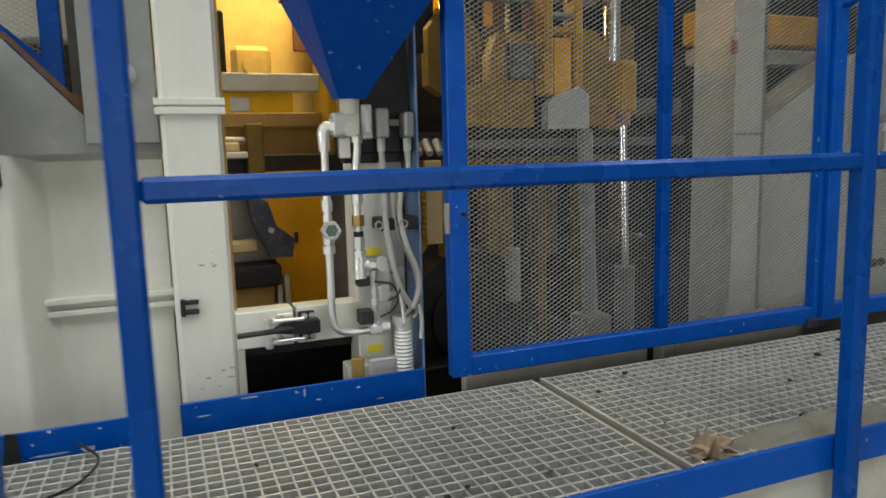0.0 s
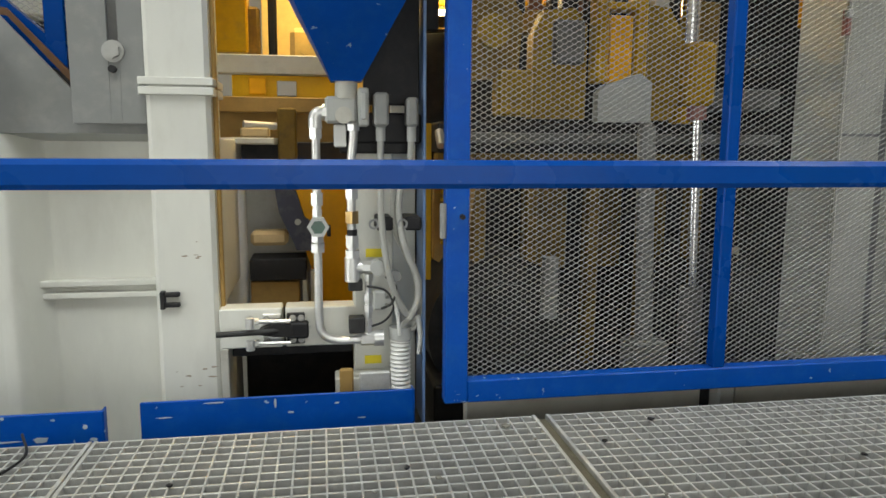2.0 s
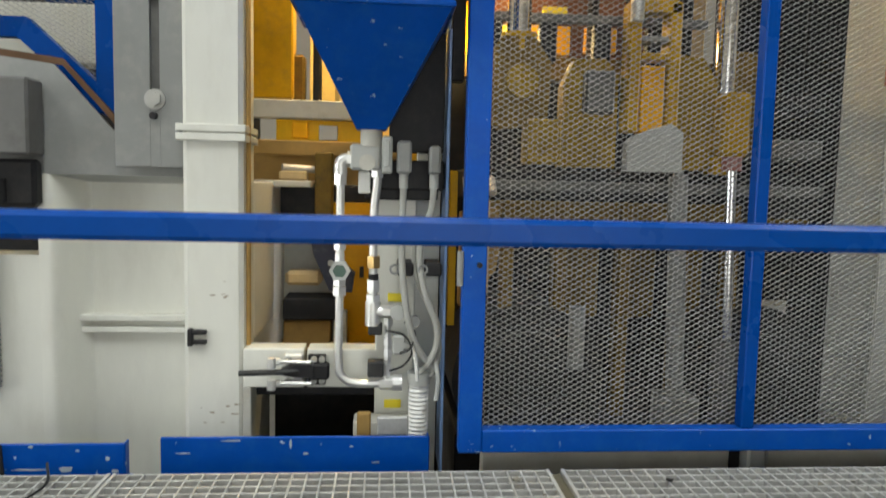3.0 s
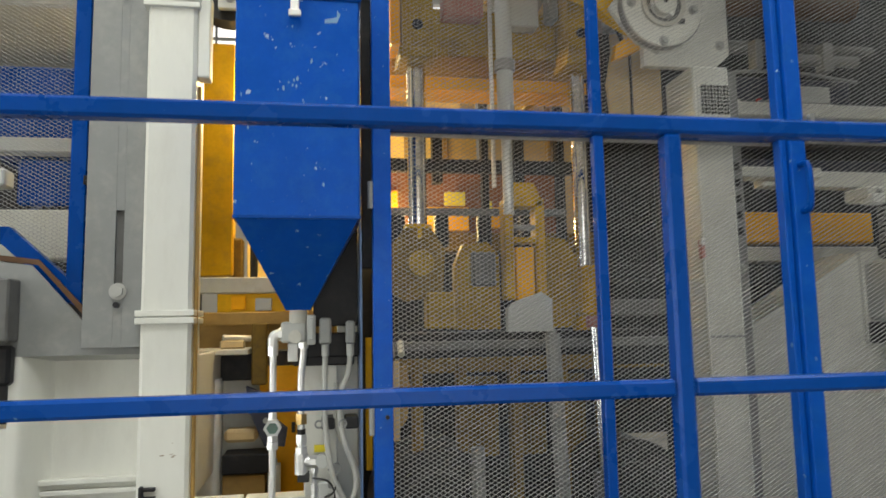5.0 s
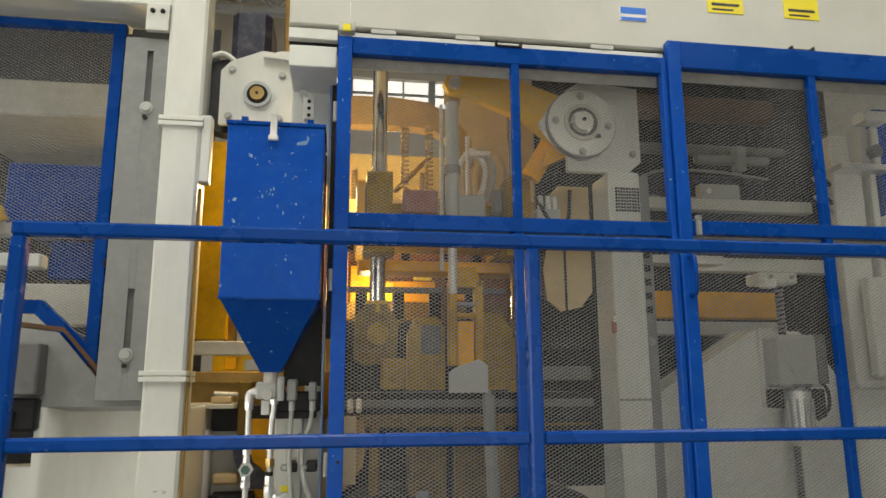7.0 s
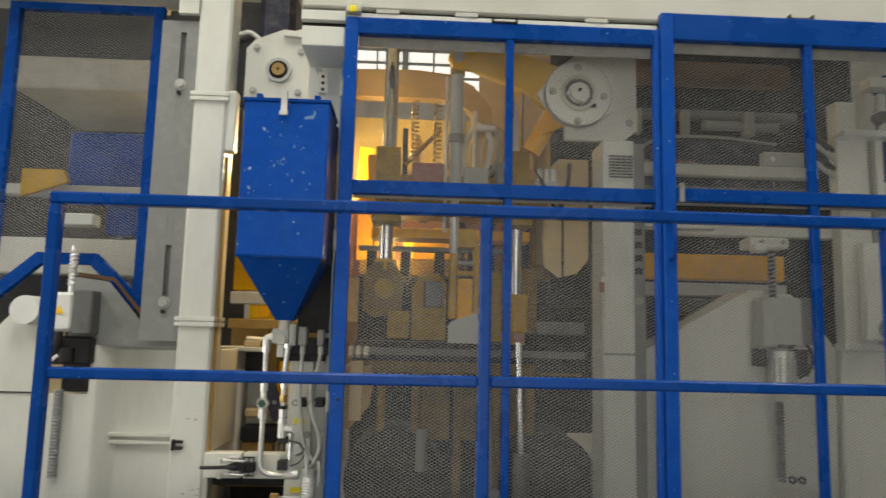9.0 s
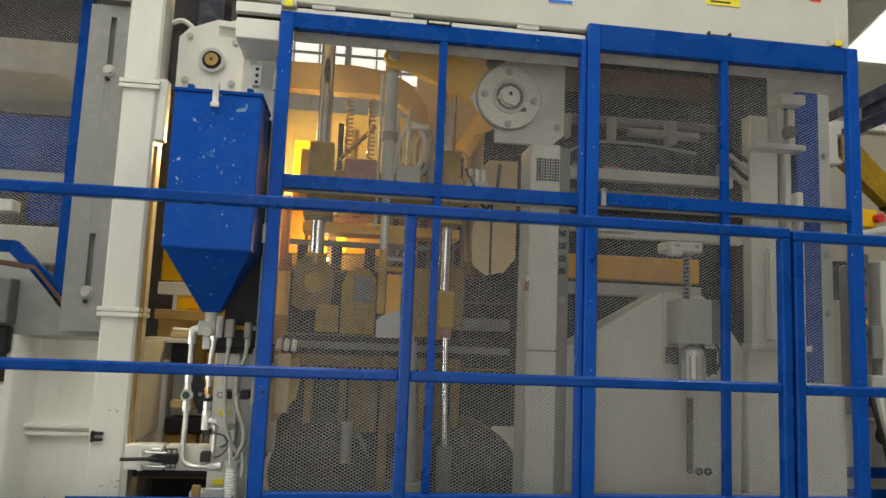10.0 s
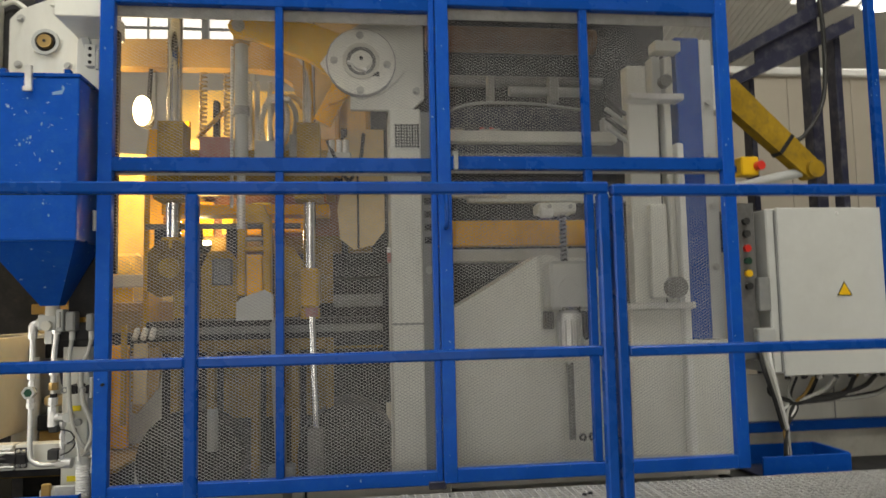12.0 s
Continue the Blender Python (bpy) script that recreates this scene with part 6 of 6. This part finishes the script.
# ---- right-hand end ----
def build_cabinet():
    c = thing("control_cabinet", "pale grey electrical cabinet with warning triangle and cables below", "cabinet", (4.5, 2.15, 0.37))
    part("body", box(B(), 3.862, 5.2, 2.012, 2.32, 0.385, 1.168, 0.006), CABINET, c)
    part("door", box(B(), 3.908, 5.2, 1.995, 2.012, 0.372, 1.172, 0.004), CABINET, c)
    part("gasket", box(B(), 3.90, 3.91, 2.0, 2.012, 0.39, 1.16, 0.001), GREY, c)
    s = part("warning_sign", prism(B(), [(4.195, 0.745), (4.275, 0.745), (4.235, 0.815)], 1.992, 1.9955), PRINT, c, "yellow warning triangle with black border")
    part("sign_face", prism(B(), [(4.203, 0.7495), (4.267, 0.7495), (4.235, 0.806)], 1.9905, 1.9925), WARN, s)
    part("screw", cyl(B(), (4.22, 1.995, 1.145), (4.22, 1.99, 1.145), 0.008, 12), STEEL, c)
    rnd = random.Random(3)
    for i in range(22):
        x = 3.90 + i * 0.042
        part("cable_gland", cyl(B(), (x, 2.1 + 0.05 * (i % 2), 0.387), (x, 2.1 + 0.05 * (i % 2), 0.345), 0.013, 8), BLACK if i % 3 else WHITE_PLASTIC, c)
    for i in range(14):
        x = 3.90 + i * 0.055
        y = 2.1 + 0.05 * (i % 2)
        pts = [(x, y, 0.35), (x - 0.02 - 0.01 * i, y - 0.02, 0.29 - rnd.uniform(0, 0.04)), (4.02 - 0.004 * i, 2.1, 0.22), (3.935 + rnd.uniform(-0.012, 0.012), 2.06, 0.12), (3.93 + rnd.uniform(-0.015, 0.015), 2.05, -0.05)]
        bm = sweep(B(), pts, rnd.choice((0.006, 0.008, 0.011)), 8, 6)
        solid("cable", bm, (BLACK, WHITE_PLASTIC, HOSE, BLACK, TAN)[i % 5], "cable drooping from the cabinet into the tray", "cable", "", "cabinet cables")
    t = thing("cable_tray", "blue steel cable tray on the walkway edge", "tray", (3.9, 1.95, -0.06))
    part("front", box(B(), 3.69, 4.115, 1.86, 1.872, -0.06, 0.036, 0.002), BLUE_WORN, t)
    part("side", box(B(), 4.103, 4.115, 1.872, 2.12, -0.06, 0.04, 0.002), BLUE_WORN, t)
    part("back", box(B(), 3.69, 4.103, 2.11, 2.12, -0.06, 0.04, 0.002), BLUE, t)
    part("bottom", box(B(), 3.69, 4.103, 1.872, 2.11, -0.06, -0.05, 0.001), BLUE_DARK, t)
    b = thing("button_strip", "grey button strip with yellow and green buttons beside the cabinet", "control strip", (3.76, 2.03, 0.5))
    part("strip", box(B(), 3.715, 3.815, 2.03, 2.06, 0.45, 1.2, 0.004), GREY_DARK, b)
    for z, m in ((1.11, BLACK), (1.05, BLACK), (0.98, RED), (0.92, GREEN_GLASS), (0.86, WARN), (0.80, BLACK)):
        part("button", cyl(B(), (3.765, 2.03, z), (3.765, 2.01, z), 0.017, 18), m, b)
    part("junction_box", box(B(), 3.80, 3.86, 2.0, 2.05, 0.68, 0.84, 0.005), GREY, b)
    part("junction_box", box(B(), 3.78, 3.87, 1.99, 2.05, 0.53, 0.60, 0.005), GREY_PALE, b)
    for i in range(3):
        part("hose", sweep(B(), [(3.79 + 0.025 * i, 2.02, 0.53), (3.80 + 0.02 * i, 2.0, 0.42), (3.86 + 0.012 * i, 2.02, 0.27), (3.915 + 0.01 * i, 2.05, 0.12)], 0.011, 8), (BLACK, HOSE, WHITE_PLASTIC)[i], b)
    e = thing("emergency_stop", "yellow emergency stop box with a red mushroom button", "emergency stop", (3.775, 1.98, 1.32))
    part("box", box(B(), 3.722, 3.81, 1.955, 2.03, 1.322, 1.412, 0.006), WARN, e)
    part("button", cyl(B(), (3.80, 1.955, 1.365), (3.805, 1.925, 1.365), 0.022, 20), RED, e)
    part("arm", box(B(), 3.60, 3.725, 2.0, 2.02, 1.345, 1.375, 0.002), BLUE, e)
    s = thing("rear_skirt", "cream steel skirt with a blue base rail", "skirt", (4.6, 2.25, GROUND))
    part("sheet", box(B(), 3.75, 6.2, 2.24, 2.26, 0.125, 0.36, 0.003), CREAM, s)
    part("rail", box(B(), 3.7, 6.2, 2.2, 2.24, 0.075, 0.125, 0.004), BLUE_WORN, s)
    part("seam", box(B(), 4.32, 4.325, 2.236, 2.24, 0.125, 0.36, 0.0), GREY, s)
    part("deck", box(B(), 3.6, 6.2, 1.74, 2.24, -0.1, -0.07, 0.003), IRON, s)
    part("under_sheet", box(B(), 3.6, 6.2, 2.24, 2.26, GROUND, 0.08, 0.003), CREAM_DIRTY, s)


def build_robot():
    r = thing("swing_arm", "yellow swing arm on a dark blue steel frame", "swing arm", (4.0, 2.4, 1.3))
    part("arm", hull(B(), [(x, y, z) for x, z in ((3.79, 1.86), (3.86, 1.87), (4.31, 1.43), (4.30, 1.37), (4.23, 1.36), (3.79, 1.74)) for y in (2.2, 2.27)]), YELLOW_DARK, r)
    part("joint", cyl(B(), (4.265, 2.18, 1.40), (4.265, 2.29, 1.40), 0.045, 22), YELLOW_DARK, r)
    part("band", hull(B(), [(x, y, z) for x, z in ((4.15, 1.585), (4.165, 1.572), (4.09, 1.475), (4.075, 1.49)) for y in (2.195, 2.275)]), IRON, r)
    part("piston", cyl(B(), (4.25, 2.24, 1.40), (3.80, 2.24, 1.30), 0.026, 16), GREY_PALE, r)
    part("bracket", box(B(), 3.70, 3.82, 2.2, 2.3, 1.70, 1.92, 0.008), CREAM, r)
    f = thing("gantry_frame", "dark blue gantry frame with sloping top member", "gantry", (4.3, 2.6, GROUND))
    part("sloping_member", hull(B(), [(x, y, z) for x, z in ((3.90, 2.06), (3.90, 2.0), (4.72, 2.42), (4.72, 2.52)) for y in (2.34, 2.417)]), BLUE_DARK, f)
    part("sloping_member", hull(B(), [(x, y, z) for x, z in ((3.90, 1.93), (3.90, 1.86), (4.66, 2.22), (4.66, 2.30)) for y in (2.34, 2.417)]), BLUE_DARK, f)
    part("web_plate", hull(B(), [(x, y, z) for x, z in ((4.08, 2.09), (4.08, 2.02), (4.46, 2.20), (4.46, 2.29)) for y in (2.37, 2.38)]), BLUE_DARK, f)
    for x, w, top in ((4.43, 0.07, 2.62), (4.065, 0.035, 1.95), (4.59, 0.04, 2.28)):
        part("post", box(B(), x, x + w, 2.42, 2.5, GROUND, top, 0.005), BLUE_DARK, f)
    part("cable", sweep(B(), [(4.45, 2.35, 2.6), (4.44, 2.3, 2.15), (4.40, 2.28, 1.8), (4.27, 2.26, 1.60), (4.18, 2.26, 1.56)], 0.012, 8), BLACK, f)
    part("base_beam", box(B(), 3.75, 6.0, 2.505, 2.58, 1.0, 1.22, 0.005), BLUE_DARK, f)
    p = thing("tall_post", "tall blue steel tube post by the railing", "post", (4.48, 1.95, GROUND))
    part("tube", box(B(), 4.45, 4.49, 1.98, 2.02, GROUND, 3.2, 0.004), BLUE, p)
    b = thing("banner_sheet", "large beige sheet partition behind the gantry", "partition", (5.0, 4.6, GROUND))
    for i in range(7):
        part("panel", box(B(), 3.9 + i * 0.62, 4.515 + i * 0.62, 4.6, 4.63, GROUND, 2.75, 0.004), HALL_WALL, b)


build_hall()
build_canopy()
build_high_bay(6.6, 4.4, 3.35)
build_high_bay(-4.1, 8.6, 3.7)
build_platform()
build_back_toe()
build_railing(0.15, 2.685, [0.15, 1.43, 2.685])
build_railing(2.731, 5.29, [2.731, 4.01, 5.29], 1.093, 0.584)
build_railing(-2.6, -0.03, [-2.6, -1.32, -0.03])
build_doors()
build_column()
build_left_side()
build_top_beam()
build_hatch()
build_hopper()
build_valves()
build_press()
head = build_head()
build_disc()
build_low_lamp()
block = build_lift_drive()
build_cabinet()
build_robot()
build_litter()
build_gratings()


def motions():
    """The head waits on top, sinks onto the mould and rests there; then the block slides along its rail."""
    drop = ((0, 0.423), (5.0, 0.423), (5.6, 0.42), (5.8, 0.41), (6.0, 0.375), (6.2, 0.32), (6.4, 0.235), (6.6, 0.147), (6.8, 0.08), (7.0, 0.03), (7.2, 0.01), (7.6, 0.0), (12.0, 0.0))
    slide = ((0, 0.0), (7.2, 0.0), (8.8, 0.22), (9.6, 0.52), (12.0, 0.52))
    walk(block, [(t, pose(2.765 + dx, 2.33, 1.612)) for t, dx in slide])
    walk(head, [(t, pose(HEAD_AT[0], HEAD_AT[1], HEAD_AT[2] + dz)) for t, dz in drop])


motions()
